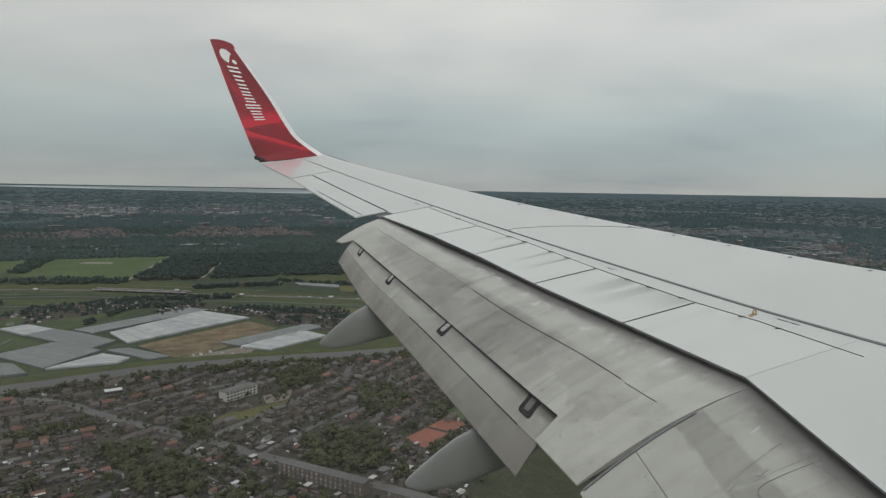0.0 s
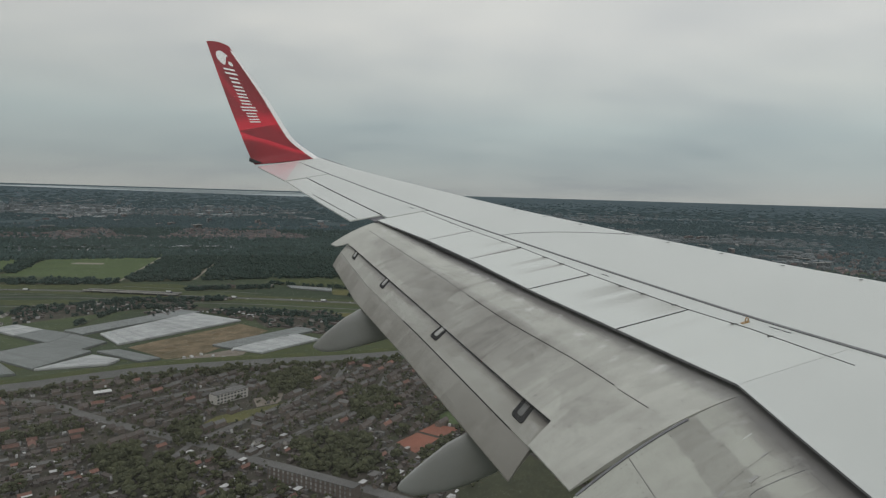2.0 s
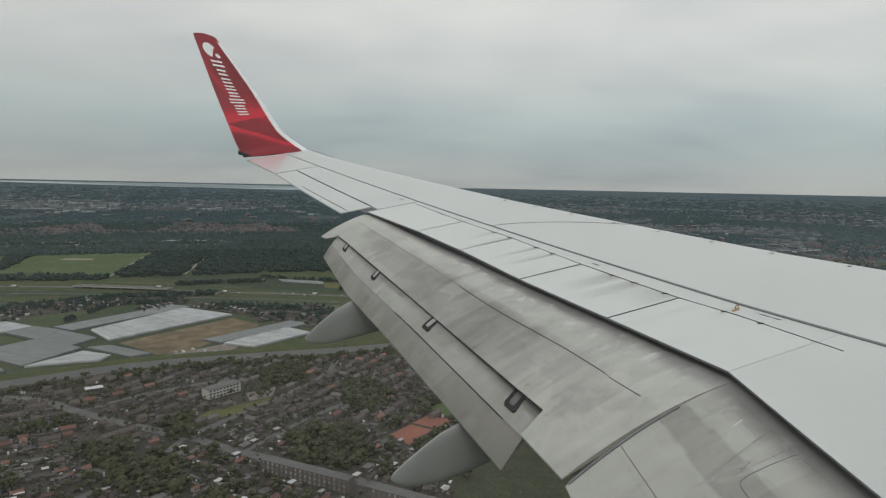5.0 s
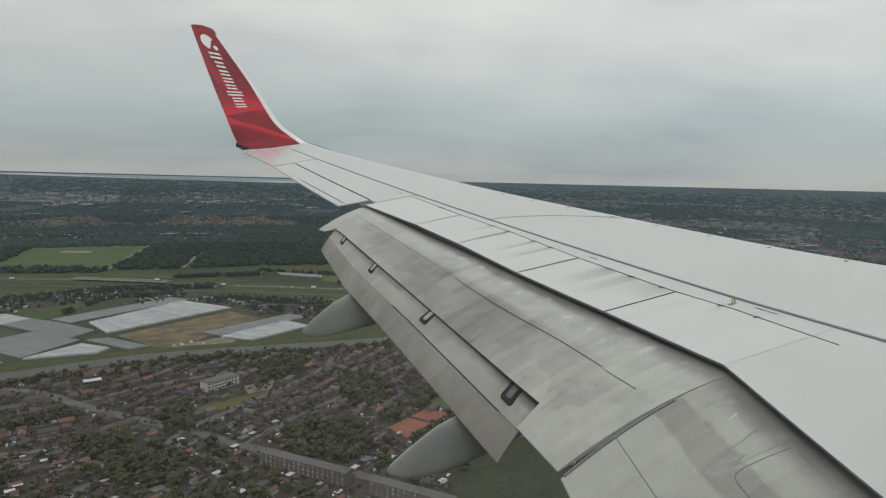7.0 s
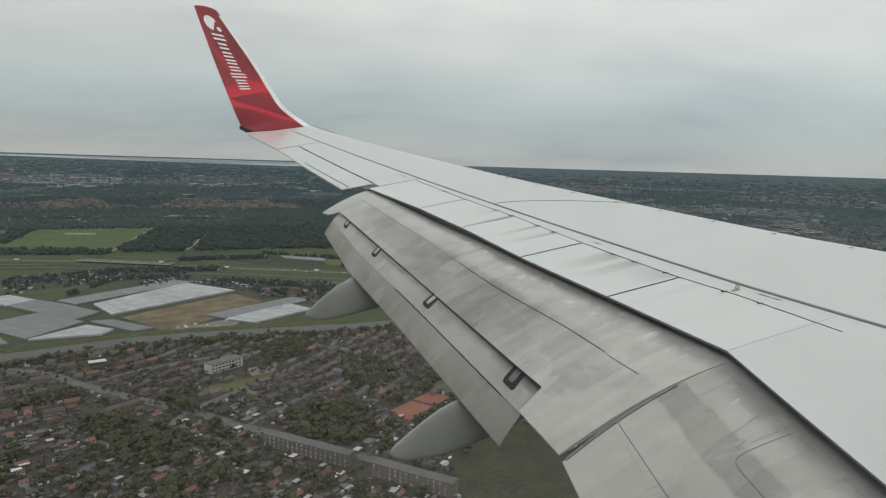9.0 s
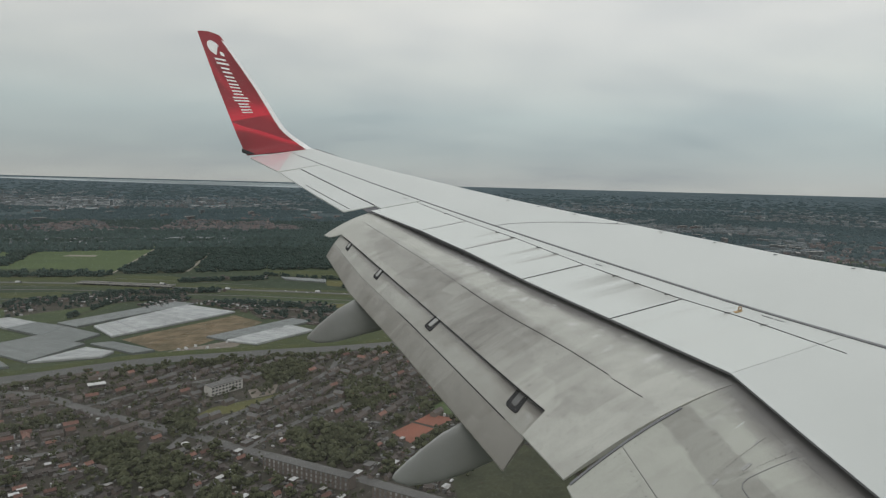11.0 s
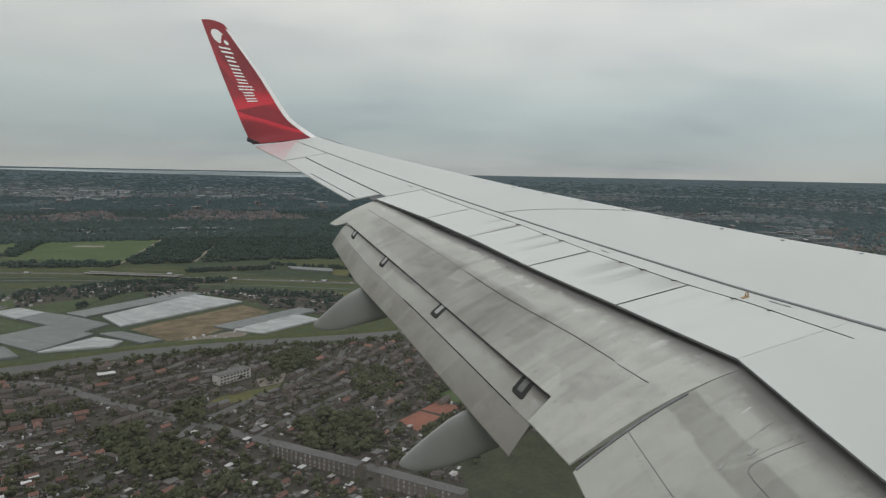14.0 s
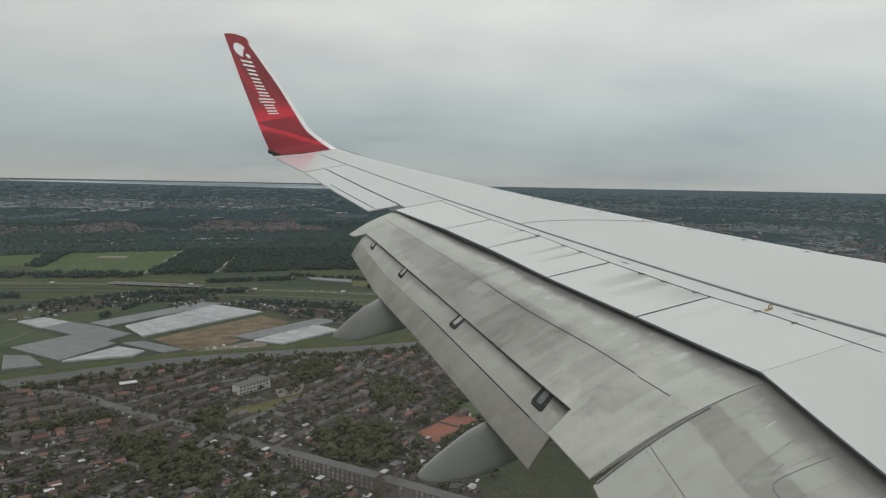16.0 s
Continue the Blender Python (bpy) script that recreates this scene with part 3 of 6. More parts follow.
def panel(name, y0, y1, fore, aft, material, nu=14, nv=8, gap=0.012, lift=0.0, depth=0.022, nose=False, parent=None, label="", rim_index=0):
    """A skin panel between two lines of the plan, from span station y0 to y1, with a narrow joint all round."""
    def top(u, v):
        y = y0 - gap + (y1 - y0 + 2 * gap) * u
        a, b = at(fore, y) - (0 if nose else gap), at(aft, y) + gap
        if nose:
            v = v ** 1.8
        x = a + (b - a) * v
        return (x, y, skin_z(x, y) + lift - (nose_drop(x, y) if nose else 0))
    return part(name, grid_solid(name, top, nu, nv, depth, material, rim_index=rim_index), parent or airliner, label)


# inner structure that shows dark in the joints and closes the wing beneath
def wing_ring(y):
    le, te = at(LEAD, y) - 0.02, at(REAR, y) + 0.16 if y < 12.29 else at(TRAIL, y) + 0.34
    c = le - te
    ring = []
    for i in range(11):
        x = le - c * (i / 10) ** 1.3
        ring.append((x, y, skin_z(x, y) - 0.024 - nose_drop(x, y)))
    for i in range(10, -1, -1):
        f = (i / 10) ** 1.3
        x = le - c * f
        d = (0.10 * c * (1 - f) ** 1.6 + 0.004) if y > 12.29 else 0.13 * c * (1 - 0.45 * f) * min(1.0, 0.25 + 5 * f) + 0.012
        ring.append((x, y, skin_z(x, y) - 0.03 - nose_drop(x, y) - d))
    return ring


part("wing_structure", loft("wing_structure", [wing_ring(y) for y in (16.66, 15.5, 14, 12.42, 12.30, 12.28, 11, 9.5, 8, 7, 6.19, 5.4, 4, 2.0)], M_CORE), airliner, "dark sealed joints of the wing structure")

panel("leading_skin_panel", 16.66, 2.0, LEAD, SEAM, M_SKIN, 60, 16, 0.013, nose=True, label="smooth white upper wing skin")
# between the seam and the spoiler hinges, and out to the tip
panel("aft_skin_strip", 12.28, 6.190, SEAM, HINGE, M_SKIN, 30, 3, 0.007)
panel("outer_aft_skin_panel", 15.32, 12.30, SEAM, AILERON, M_SKIN, 14, 4, 0.007)
panel("tip_skin_panel", 16.66, 15.34, SEAM, TRAIL, [M_SKIN, M_PINK], 10, 8, 0.006, label="white tip panel with a pink edge")
panel("pink_tip_band", 16.66, 15.42, [(16.70, -9.12), (15.36, -9.57)], TRAIL, M_PINK, 10, 6, 0.006, lift=0.004, depth=0.003, label="pink band beside the red winglet")
aileron = panel("aileron", 15.30, 12.46, AILERON, TRAIL, M_SKIN, 14, 4, 0.016, depth=0.018, label="white aileron")
TABF = [(14.21, -9.18), (12.51, -8.68)]
part("tab_joint", grid_solid("tab_joint", lambda u, v: (at(TABF, 14.2 - 1.68 * u) - 0.014 * v, 14.2 - 1.68 * u, skin_z(at(TABF, 14.2 - 1.68 * u), 14.2 - 1.68 * u) + 0.003), 6, 1, 0.004, M_SLOT), aileron, "dark joint of the balance tab")
# spoilers, each lies shut
for a, b in ((12.28, 11.05), (11.05, 10.08), (10.08, 8.858), (8.858, 7.54), (7.54, 6.19)):
    panel("spoiler", a, b, HINGE, REAR, [M_SPOIL, M_SEAL], 8, 8, 0.0065, lift=0.0, depth=0.022, label="white spoiler panel with grey soot streaks", rim_index=1)
panel("inboard_fixed_panel", 6.197, 2.0, SEAM, REAR, [M_SKIN, M_SEAL], 12, 10, 0.004, depth=0.018, label="white fixed trailing panel", rim_index=1)
# rubber seal along the main seam, broadening towards the root
part("seam_seal", grid_solid("seam_seal", lambda u, v: (lambda y: (at(SEAM, y) + (0.5 - v) * (0.024 + 0.105 * u * u), y, skin_z(at(SEAM, y), y) + 0.004))(16.3 - 13.3 * u), 40, 1, 0.02, M_SEAL), airliner, "dark rubber seal along the wing")


# flaps: ruled from a line beneath the spoilers to their trailing edge, with a bulge
def by_span(rows, stations, u):
    for k in range(len(rows) - 1):
        if u <= stations[k + 1]:
            break
    return Vector(rows[k]).lerp(Vector(rows[k + 1]), (u - stations[k]) / (stations[k + 1] - stations[k]))


def flap_surface(fore, aft, bulge, tuck=0.35, roll_off=0.0):
    """The upper face of a flap: u along the span, v from beneath the spoilers to the trailing edge."""
    stations = [(p[1] - fore[0][1]) / (fore[-1][1] - fore[0][1]) for p in fore]

    def top(u, v):
        a, b = by_span(fore, stations, u), by_span(aft, stations, u)
        d = b - a
        s = v * (1 + tuck) - tuck
        h = bulge * 4 * s * (1 - s) if s > 0 else bulge * 1.6 * s * (1 - s)
        p = a + d * s
        if s < 0:
            p.z = a.z + d.z * s * 0.3
        # the nose rolls down under the spoilers
        roll = roll_off * max(0.0, 0.13 - s) ** 2 * min(1.0, 0.15 + 5 * u)
        return p + Vector((0, 0, h * d.length - roll))
    top_stations = sorted(set(stations) | {i / 28 for i in range(29)})
    return top, top_stations


def flap(name, top, us, material, nv, label="", thick=0.16, v0=0.0, v1=1.0, parent=None, tuck=0.5):
    return part(name, grid_solid(name, lambda u, v: top(u, v0 + (v1 - v0) * v), 0, nv, lambda u, v: 0.012 + thick * max(0.0, 1 - v0 - (v1 - v0) * v) ** 0.8, material, us=us,
                                 uv=lambda u, v: (u, (v0 + (v1 - v0) * v) * (1 + tuck) - tuck)), parent or airliner, label)


FA = [(-8.34, 12.36, 1.135), (-8.30, 12.22, 1.105), (-8.29, 12.20, 1.100), (-7.89, 10.85, 0.800), (-7.48, 9.46, 0.540), (-7.15, 8.40, 0.330), (-6.84, 7.36, 0.135), (-6.68, 6.82, 0.035), (-6.68, 6.81, 0.035), (-6.51, 6.15, -0.080)]
FB = [(-9.18, 12.10, 0.77), (-9.11, 11.98, 0.745), (-8.94, 11.945, 0.795), (-8.755, 10.85, 0.54), (-8.495, 9.46, 0.195), (-8.29, 8.302, -0.083), (-8.12, 7.26, -0.32), (-8.04, 6.82, -0.42), (-8.31, 6.73, -0.585), (-8.22, 6.15, -0.75)]
outboard_top, outboard_us = flap_surface(FA, FB, 0.045, 0.5, 0.45)
aft_top, aft_us = flap_surface([(-8.90, 12.00, 0.80), (-8.72, 10.60, 0.46), (-8.40, 9.00, 0.08), (-8.12, 7.45, -0.30), (-8.00, 6.84, -0.46)],
                               [(-9.21, 11.72, 0.48), (-9.12, 10.40, 0.12), (-8.87, 8.97, -0.25), (-8.65, 7.46, -0.64), (-8.52, 6.66, -0.86)], 0.07, 0.2)
inboard_top, inboard_us = flap_surface([(-6.51, 6.14, -0.08), (-6.60, 5.40, -0.28), (-6.70, 4.49, -0.505), (-6.96, 2.0, -1.12)],
                                       [(-8.24, 6.06, -0.77), (-8.34, 5.49, -0.92), (-8.50, 4.60, -1.15), (-8.9, 2.0, -1.75)], 0.05, 0.5, 0.45)
outboard_flap = flap("outboard_flap", outboard_top, outboard_us, M_FLAP, 16, "grey-white soiled outboard flap", 0.16, 0.40, 1.0)
flap("flap_nose", outboard_top, outboard_us, M_FLAP, 30, "flap nose painted with shade and soot beneath the spoilers", 0.16, 0.0, 0.40, outboard_flap)
aft_flap = flap("aft_flap", aft_top, aft_us, M_AFT, 10, "lighter aft flap hanging behind a slot", 0.08, 0.0, 0.615, tuck=0.2)
flap("flap_tail", aft_top, aft_us, M_TAIL, 6, "browner soiled tail of the aft flap", 0.08, 0.622, 1.0, aft_flap, tuck=0.2)
inboard_flap = flap("inboard_flap", inboard_top, inboard_us, M_INFLAP, 25, "grey-white soiled inboard flap", 0.16, 0.41, 1.0)
flap("flap_nose", inboard_top, inboard_us, M_INFLAP, 30, "flap nose painted with shade and soot beneath the fixed panel", 0.16, 0.0, 0.41, inboard_flap)


# fairings of the flap tracks
def fairing(y, rows):
    rings = []
    for x, top, bottom, half in rows:
        ring = []
        for k in range(24):
            a = 2 * math.pi * k / 24
            c, s = math.cos(a), math.sin(a)
            ring.append((x, y + half * math.copysign(abs(c) ** 0.55, c) * (0.62 + 0.38 * (0.5 - 0.5 * s)), (top + bottom) / 2 + (top - bottom) / 2 * math.copysign(abs(s) ** 0.8, s)))
        rings.append(ring)
    return part("flap_track_fairing", loft("flap_track_fairing", rings, M_POD), airliner, "pale grey pointed fairing under the flap")


fairing(10.25, [(-9.70, -0.42, -0.45, 0.012), (-9.67, -0.385, -0.475, 0.022), (-9.57, -0.285, -0.515, 0.035), (-9.5, -0.225, -0.52, 0.042), (-9.31, -0.075, -0.51, 0.058), (-9.1, 0.04, -0.465, 0.075), (-8.9, 0.085, -0.42, 0.09), (-8.5, 0.09, -0.33, 0.11), (-7.6, 0.15, -0.20, 0.13), (-6.6, 0.2, -0.1, 0.12)])
fairing(7.45, [(-9.29, -1.155, -1.185, 0.012), (-9.26, -1.115, -1.215, 0.022), (-9.13, -1.01, -1.27, 0.036), (-8.96, -0.89, -1.27, 0.052), (-8.8, -0.785, -1.255, 0.066), (-8.6, -0.70, -1.22, 0.08), (-8.3, -0.66, -1.12, 0.10), (-7.9, -0.62, -0.95, 0.12), (-6.6, -0.5, -0.7, 0.10)])

# winglet: trailing and leading points of its sections from the tip of the wing upward
WL_T = [(-10.10, 16.70, 2.14), (-10.17, 16.76, 2.26), (-10.30, 16.84, 2.56), (-10.41, 16.96, 2.86), (-10.73, 17.34, 3.76), (-11.11, 17.82, 4.91)]
WL_L = [(-8.69, 16.64, 2.33), (-8.88, 16.80, 2.47), (-9.22, 16.90, 2.72), (-9.42, 17.02, 3.00), (-9.865, 17.32, 3.74), (-10.63, 17.79, 4.84)]


def bend(rows, u):
    """A smooth curve through the rows."""
    f = u * (len(rows) - 1)
    i = min(int(f), len(rows) - 2)
    f -= i
    p = [Vector(rows[max(0, min(len(rows) - 1, k))]) for k in (i - 1, i, i + 1, i + 2)]
    return 0.5 * (2 * p[1] + (p[2] - p[0]) * f + (2 * p[0] - 5 * p[1] + 4 * p[2] - p[3]) * f * f + (3 * p[1] - p[0] - 3 * p[2] + p[3]) * f ** 3)


def winglet_point(t, c, out=0.0):
    """A point on the inboard face: t from the base to the top, c from the leading to the trailing edge."""
    a, b = bend(WL_L, t), bend(WL_T, t)
    n = (bend(WL_T, min(t + 0.05, 1)) - bend(WL_T, max(t - 0.05, 0))).cross(b - a).normalized()
    if n.y > 0:
        n = -n
    thick = 0.052 * (b - a).length * (math.sqrt(max(c, 0)) * 1.5 - 1.5 * c)
    crest = Vector((-0.31, 0.38, 0.87)) * 0.05 * 4 * c * (1 - c) * max(0.0, (t - 0.9) / 0.1) ** 2
    return a.lerp(b, c) + n * (thick + out) + crest, n


rings = []
for k in range(31):
    t = k / 30
    inner = [winglet_point(t, (i / 12) ** 1.6)[0] for i in range(13)]
    outer = []
    for i in range(11, 0, -1):
        c = (i / 12) ** 1.6
        p, n = winglet_point(t, c)
        base = bend(WL_L, t).lerp(bend(WL_T, t), c)
        outer.append(p - n * 2 * n.dot(p - base))
    rings.append(inner + outer)
chord = [(i / 12) ** 1.6 for i in list(range(13)) + list(range(11, 0, -1))]
winglet = part("winglet", set_uv(loft("winglet", rings, [M_RED, M_WHITE], indices=lambda k, i: 1 if k < 29 and i in (0, 1, 2, 21, 22, 23) else 0), [(k / 30, c) for k in range(31) for c in chord]), airliner, "red upswept winglet with white leading edge")


def winglet_mark(name, outline, material, label, out=0.004):
    """A flat painted shape on the winglet's inboard face, from its (t, c) outline."""
    bm = bmesh.new()
    vs = [bm.verts.new(winglet_point(t, c, out)[0]) for t, c in outline]
    bm.faces.new(vs)
    bmesh.ops.triangulate(bm, faces=bm.faces)
    me = bpy.data.meshes.new(name)
    bm.to_mesh(me)
    bm.free()
    me.materials.append(material)
    return part(name, me, winglet, label)


# ---- the landscape: flat country with a river, greenhouses, a town, woods and a far city ----
FLAT = 2600.0


def far_scale(x, y):
    """Beyond FLAT the land is drawn in towards the eye along the line of sight, so that the horizon fits into the scene's reach."""
    d = math.hypot(x - AHEAD, y)
    return 1.0 if d <= FLAT else (FLAT + 2200 * (1 - FLAT / d)) / d


def G(x, y, z=0.0):
    s = far_scale(x, y)
    return (AHEAD + (x - AHEAD) * s, y * s, EYE_HEIGHT + (z - EYE_HEIGHT) * s)


rings, N = [0.0, 150, 400, 800, 1300, 1900, 2600, 3000, 3500, 4200, 5200, 7000, 10000, 15000, 25000, 50000, 150000, 2000000], 96
verts, faces = [(0, 0, 0)], []
for d in rings[1:]:
    for k in range(N):
        a = 2 * math.pi * k / N
        verts.append(G(d * math.cos(a), d * math.sin(a)))
for k in range(N):
    faces.append((0, 1 + k, 1 + (k + 1) % N))
idx = [0] * N
# outer rings switch to the haze-tinted materials
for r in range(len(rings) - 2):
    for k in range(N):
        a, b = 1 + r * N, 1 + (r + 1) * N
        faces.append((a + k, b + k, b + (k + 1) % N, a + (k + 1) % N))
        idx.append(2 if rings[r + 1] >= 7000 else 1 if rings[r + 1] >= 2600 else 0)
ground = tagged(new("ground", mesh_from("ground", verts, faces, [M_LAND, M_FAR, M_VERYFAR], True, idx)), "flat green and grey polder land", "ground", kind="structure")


def inside(p, poly):
    x, y = p
    hit = False
    for (x0, y0), (x1, y1) in zip(poly, poly[1:] + poly[:1]):
        if (y0 > y) != (y1 > y) and x < x0 + (y - y0) / (y1 - y0) * (x1 - x0):
            hit = not hit
    return hit


def patch(name, corners, material, label, category="field", lift=0.15, rag=0.0):
    """A flat piece of land with a slightly uneven edge, laid on the ground."""
    outline = []
    rng = random.Random(len(name) * 7 + int(abs(corners[0][0])))
    for (x0, y0), (x1, y1) in zip(corners, corners[1:] + corners[:1]):
        n = max(1, int(math.hypot(x1 - x0, y1 - y0) / 40)) if rag else 1
        for i in range(n):
            f = i / n
            outline.append((x0 + (x1 - x0) * f + rng.uniform(-rag, rag), y0 + (y1 - y0) * f + rng.uniform(-rag, rag)))
    me = mesh_from(name, [G(x, y, lift) for x, y in outline], [tuple(range(len(outline)))], material)
    return tagged(new(name, me), label, category, kind="structure")


def ribbon(name, line, width, material, label, category="road", lift=0.3, height=0.0):
    """A strip of land, water or road along a line; with a height it is a bank with sloping sides."""
    pts = [Vector(p) for p in line]
    smooth = []
    for i in range(len(pts) - 1):
        p = [pts[max(0, min(len(pts) - 1, k))] for k in (i - 1, i, i + 1, i + 2)]
        for k in range(6):
            f = k / 6
            smooth.append(0.5 * (2 * p[1] + (p[2] - p[0]) * f + (2 * p[0] - 5 * p[1] + 4 * p[2] - p[3]) * f * f + (3 * p[1] - p[0] - 3 * p[2] + p[3]) * f ** 3))
    smooth.append(pts[-1])
    profile = [(-0.5, 0), (0.5, 0)] if not height else [(-0.5, -lift), (-0.2, height), (0.2, height), (0.5, -lift)]
    verts, faces = [], []
    for i, p in enumerate(smooth):
        d = (smooth[min(i + 1, len(smooth) - 1)] - smooth[max(i - 1, 0)]).normalized()
        n = Vector((-d.y, d.x))
        w = width(i / (len(smooth) - 1)) if callable(width) else width
        for o, z in profile:
            verts.append(G(*(p + n * o * w), lift + z))
    k = len(profile)
    for i in range(len(smooth) - 1):
        for j in range(k - 1):
            faces.append((i * k + j, i * k + j + 1, (i + 1) * k + j + 1, (i + 1) * k + j))
    return tagged(new(name, fix(mesh_from(name, verts, faces, material, bool(height)))), label, category, kind="structure")


RIVER = [(-900, 640), (-420, 690), (-201, 772), (-151, 788), (-71, 817), (-10, 829), (91, 835), (240, 838), (400, 866), (560, 950), (760, 1080), (1100, 1250)]
ribbon("river_water", RIVER, lambda f: 44 - 16 * min(1, f * 2), M_WATER, "calm grey river water below a grassy dike", "water", 0.25)
DIKE = [(x, y + 25) for x, y in RIVER]
ribbon("river_dike", DIKE, 20, M_VERGE, "low grassy dike along the river", "dike", 0.3, 2.2)
HIGHWAY = [(-1500, 1700), (-800, 1600), (-384, 1521), (-212, 1474), (-34, 1391), (123, 1325), (258, 1265), (600, 1100), (1100, 830), (1500, 560)]
ribbon("highway_verge", HIGHWAY, 74, M_VERGE, "rough grass beside the highway", "verge", 0.2)
highway = ribbon("highway_road", HIGHWAY, 17, M_ASPH, "grey asphalt highway on a low bank", "road", 0.6)
ribbon("parallel_road", [(-900, 1440), (-390, 1420), (-212, 1392), (-60, 1320), (110, 1262), (240, 1200), (560, 1040)], 6, M_ASPH, "narrow grey road beside the highway", "road", 0.45)

# meadows and sports fields
patch("meadow", [(-900, 2420), (-442, 2347), (-446, 1821), (-860, 1850)], M_PITCH, "green meadow beside dark woods")
patch("sports_field", [(-419, 2345), (-106, 2320), (-164, 1657), (-431, 1748)], M_PITCH, "large mown green sports field")
patch("field_strip", [(286, 2604), (328, 2979), (700, 3159), (620, 2640)], M_LAWN, "yellow-green field between woods")
patch("pasture", [(-900, 1660), (-430, 1640), (-40, 1560), (20, 1470), (-60, 1440), (-400, 1560), (-900, 1650)], M_VERGE, "rough green pasture beside the highway", lift=0.12)
patch("hay_field", [(-330, 1120), (-262, 1230), (-140, 1310), (-60, 1300), (-157, 1104), (-198, 1082), (-274, 1131)], M_GRASS, "green field in front of greenhouses")
patch("hay_field", [(120, 1180), (260, 1150), (420, 1040), (380, 960), (190, 1080)], M_LAWN, "yellow-green field below the highway")
patch("dark_field", [(-330, 1090), (-280, 1100), (-235, 1040), (-190, 990), (-250, 940), (-360, 1000)], M_GRASS, "green field beside greenhouses", rag=3)
patch("sand_lot", [(-73, 946), (74, 1086), (112, 1021), (21, 886), (-23, 874)], M_SOIL, "bare brown sandy building plot", "soil", 0.2, 3)
patch("grass_bank", [(-330, 830), (-207, 850), (-60, 872), (100, 876), (300, 872), (300, 940), (120, 905), (-20, 880), (-240, 900), (-340, 880)], M_VERGE, "rough grass bank above the river", lift=0.1)
for k, (corners, m, lab) in enumerate((
        ([(-60, 1290), (30, 1240), (120, 1205), (190, 1110), (110, 1120), (20, 1215)], M_TOWN, "yards and gardens behind the greenhouses"),
        ([(-330, 1200), (-262, 1260), (-150, 1350), (60, 1350), (60, 1315), (-140, 1300), (-300, 1170)], M_TOWN, "yards and gardens along a village road"),
        ([(60, 1330), (240, 1250), (420, 1150), (380, 1060), (200, 1150)], M_GRASS, "green field below the highway"),
        ([(-420, 1400), (-230, 1370), (-80, 1310), (-150, 1290), (-330, 1330), (-430, 1340)], M_VERGE, "rough field below the highway"),
        ([(110, 1105), (215, 1075), (260, 1000), (200, 980), (150, 1040)], M_TOWN, "yards beside a greenhouse"),
        ([(-900, 1600), (-500, 1570), (-420, 1500), (-480, 1440), (-900, 1470)], M_GRASS, "green pasture beside the highway"),
        ([(280, 1440), (420, 1380), (520, 1280), (420, 1260), (270, 1360)], M_LAWN, "yellow-green field beyond the highway"),
        ([(170, 1620), (420, 1580), (600, 1420), (420, 1420), (200, 1530)], M_VERGE, "rough field beside woods"))):
    patch("field_parcel", corners, m, lab, lift=0.11 + 0.004 * k, rag=3)
for a, b in (((-430, 1330), (-150, 1280)), ((-150, 1540), (120, 1400)), ((100, 1230), (330, 1110)), ((-300, 1175), (-330, 1100)), ((-240, 1030), (-260, 960)), ((200, 975), (330, 930)), ((-500, 1480), (-260, 1440)), ((150, 1330), (330, 1230))):
    ribbon("ditch", [a, ((a[0] + b[0]) / 2 + 4, (a[1] + b[1]) / 2), b], 3.2, M_WATER, "narrow ditch between fields", "ditch", 0.32)
# yards and gardens beyond the river
FARM1 = [(102, 1101), (147, 1193), (222, 1166), (278, 1048), (239, 955), (192, 978), (148, 1030), (108, 1053)]
FARM2 = [(-293, 1299), (-220, 1314), (-126, 1352), (-8, 1350), (4, 1251), (-87, 1246), (-188, 1182), (-252, 1132)]
FARM3 = [(5, 1210), (90, 1222), (133, 1146), (85, 1114)]
FARM4 = [(-75, 1210), (-24, 1257), (5, 1239), (-53, 1144)]
PAVED = [(-17, 866), (61, 909), (87, 990), (98, 971), (71, 874), (13, 842)]
for zone in (FARM1, FARM2, FARM3, FARM4):
    patch("farm_yard", zone, M_TOWN, "brown yards and gardens along a village road", "yard", 0.16, 3)
patch("paved_plot", PAVED, M_TRACK, "pale trampled sand on the building plot", "soil", 0.24, 3)
# town floor south of the river
patch("town_ground", [(-420, 560), (-400, 670), (-195, 748), (-70, 796), (90, 818), (260, 812), (420, 790), (420, 380), (100, 330), (-330, 400)], M_TOWN, "gardens and paving between the houses", "ground", 0.1)
LAWN = [(18, 610), (37, 639), (107, 668), (60, 622)]
PARK = [(102, 546), (126, 566), (165, 555), (159, 481), (129, 474), (101, 487)]
BELT = [(-60, 572), (-24, 580), (25, 503), (18, 464), (-18, 480)]
COPSE = [(86, 742), (124, 776), (150, 760), (128, 705), (93, 687)]
CORNER = [(-4, 620), (23, 628), (24, 578), (0, 582)]
GROVE = [(172, 690), (200, 690), (220, 625), (178, 580), (160, 600)]
COURTS = [(180, 535), (230, 570), (251, 550), (187, 490)]
PITCH = [(233, 584), (265, 608), (330, 660), (300, 568), (251, 555)]
SOUTHFIELD = [(209, 470), (285, 480), (300, 378), (259, 330), (186, 350), (192, 400)]
patch("school_lawn", LAWN, M_LAWN, "yellowed grass beside the school", lift=0.3, rag=0.8)
patch("sports_pitch", PITCH, M_PITCH, "bright green sports pitch behind trees", lift=0.3, rag=1)
patch("rough_field", SOUTHFIELD, M_WOODFLOOR, "olive-green rough field beside the flats", lift=0.28, rag=3)
patch("clay_court", [(184, 533), (208, 551), (222, 532), (193, 506)], M_CLAY, "orange-red clay tennis courts", "court", 0.32, 0.5)
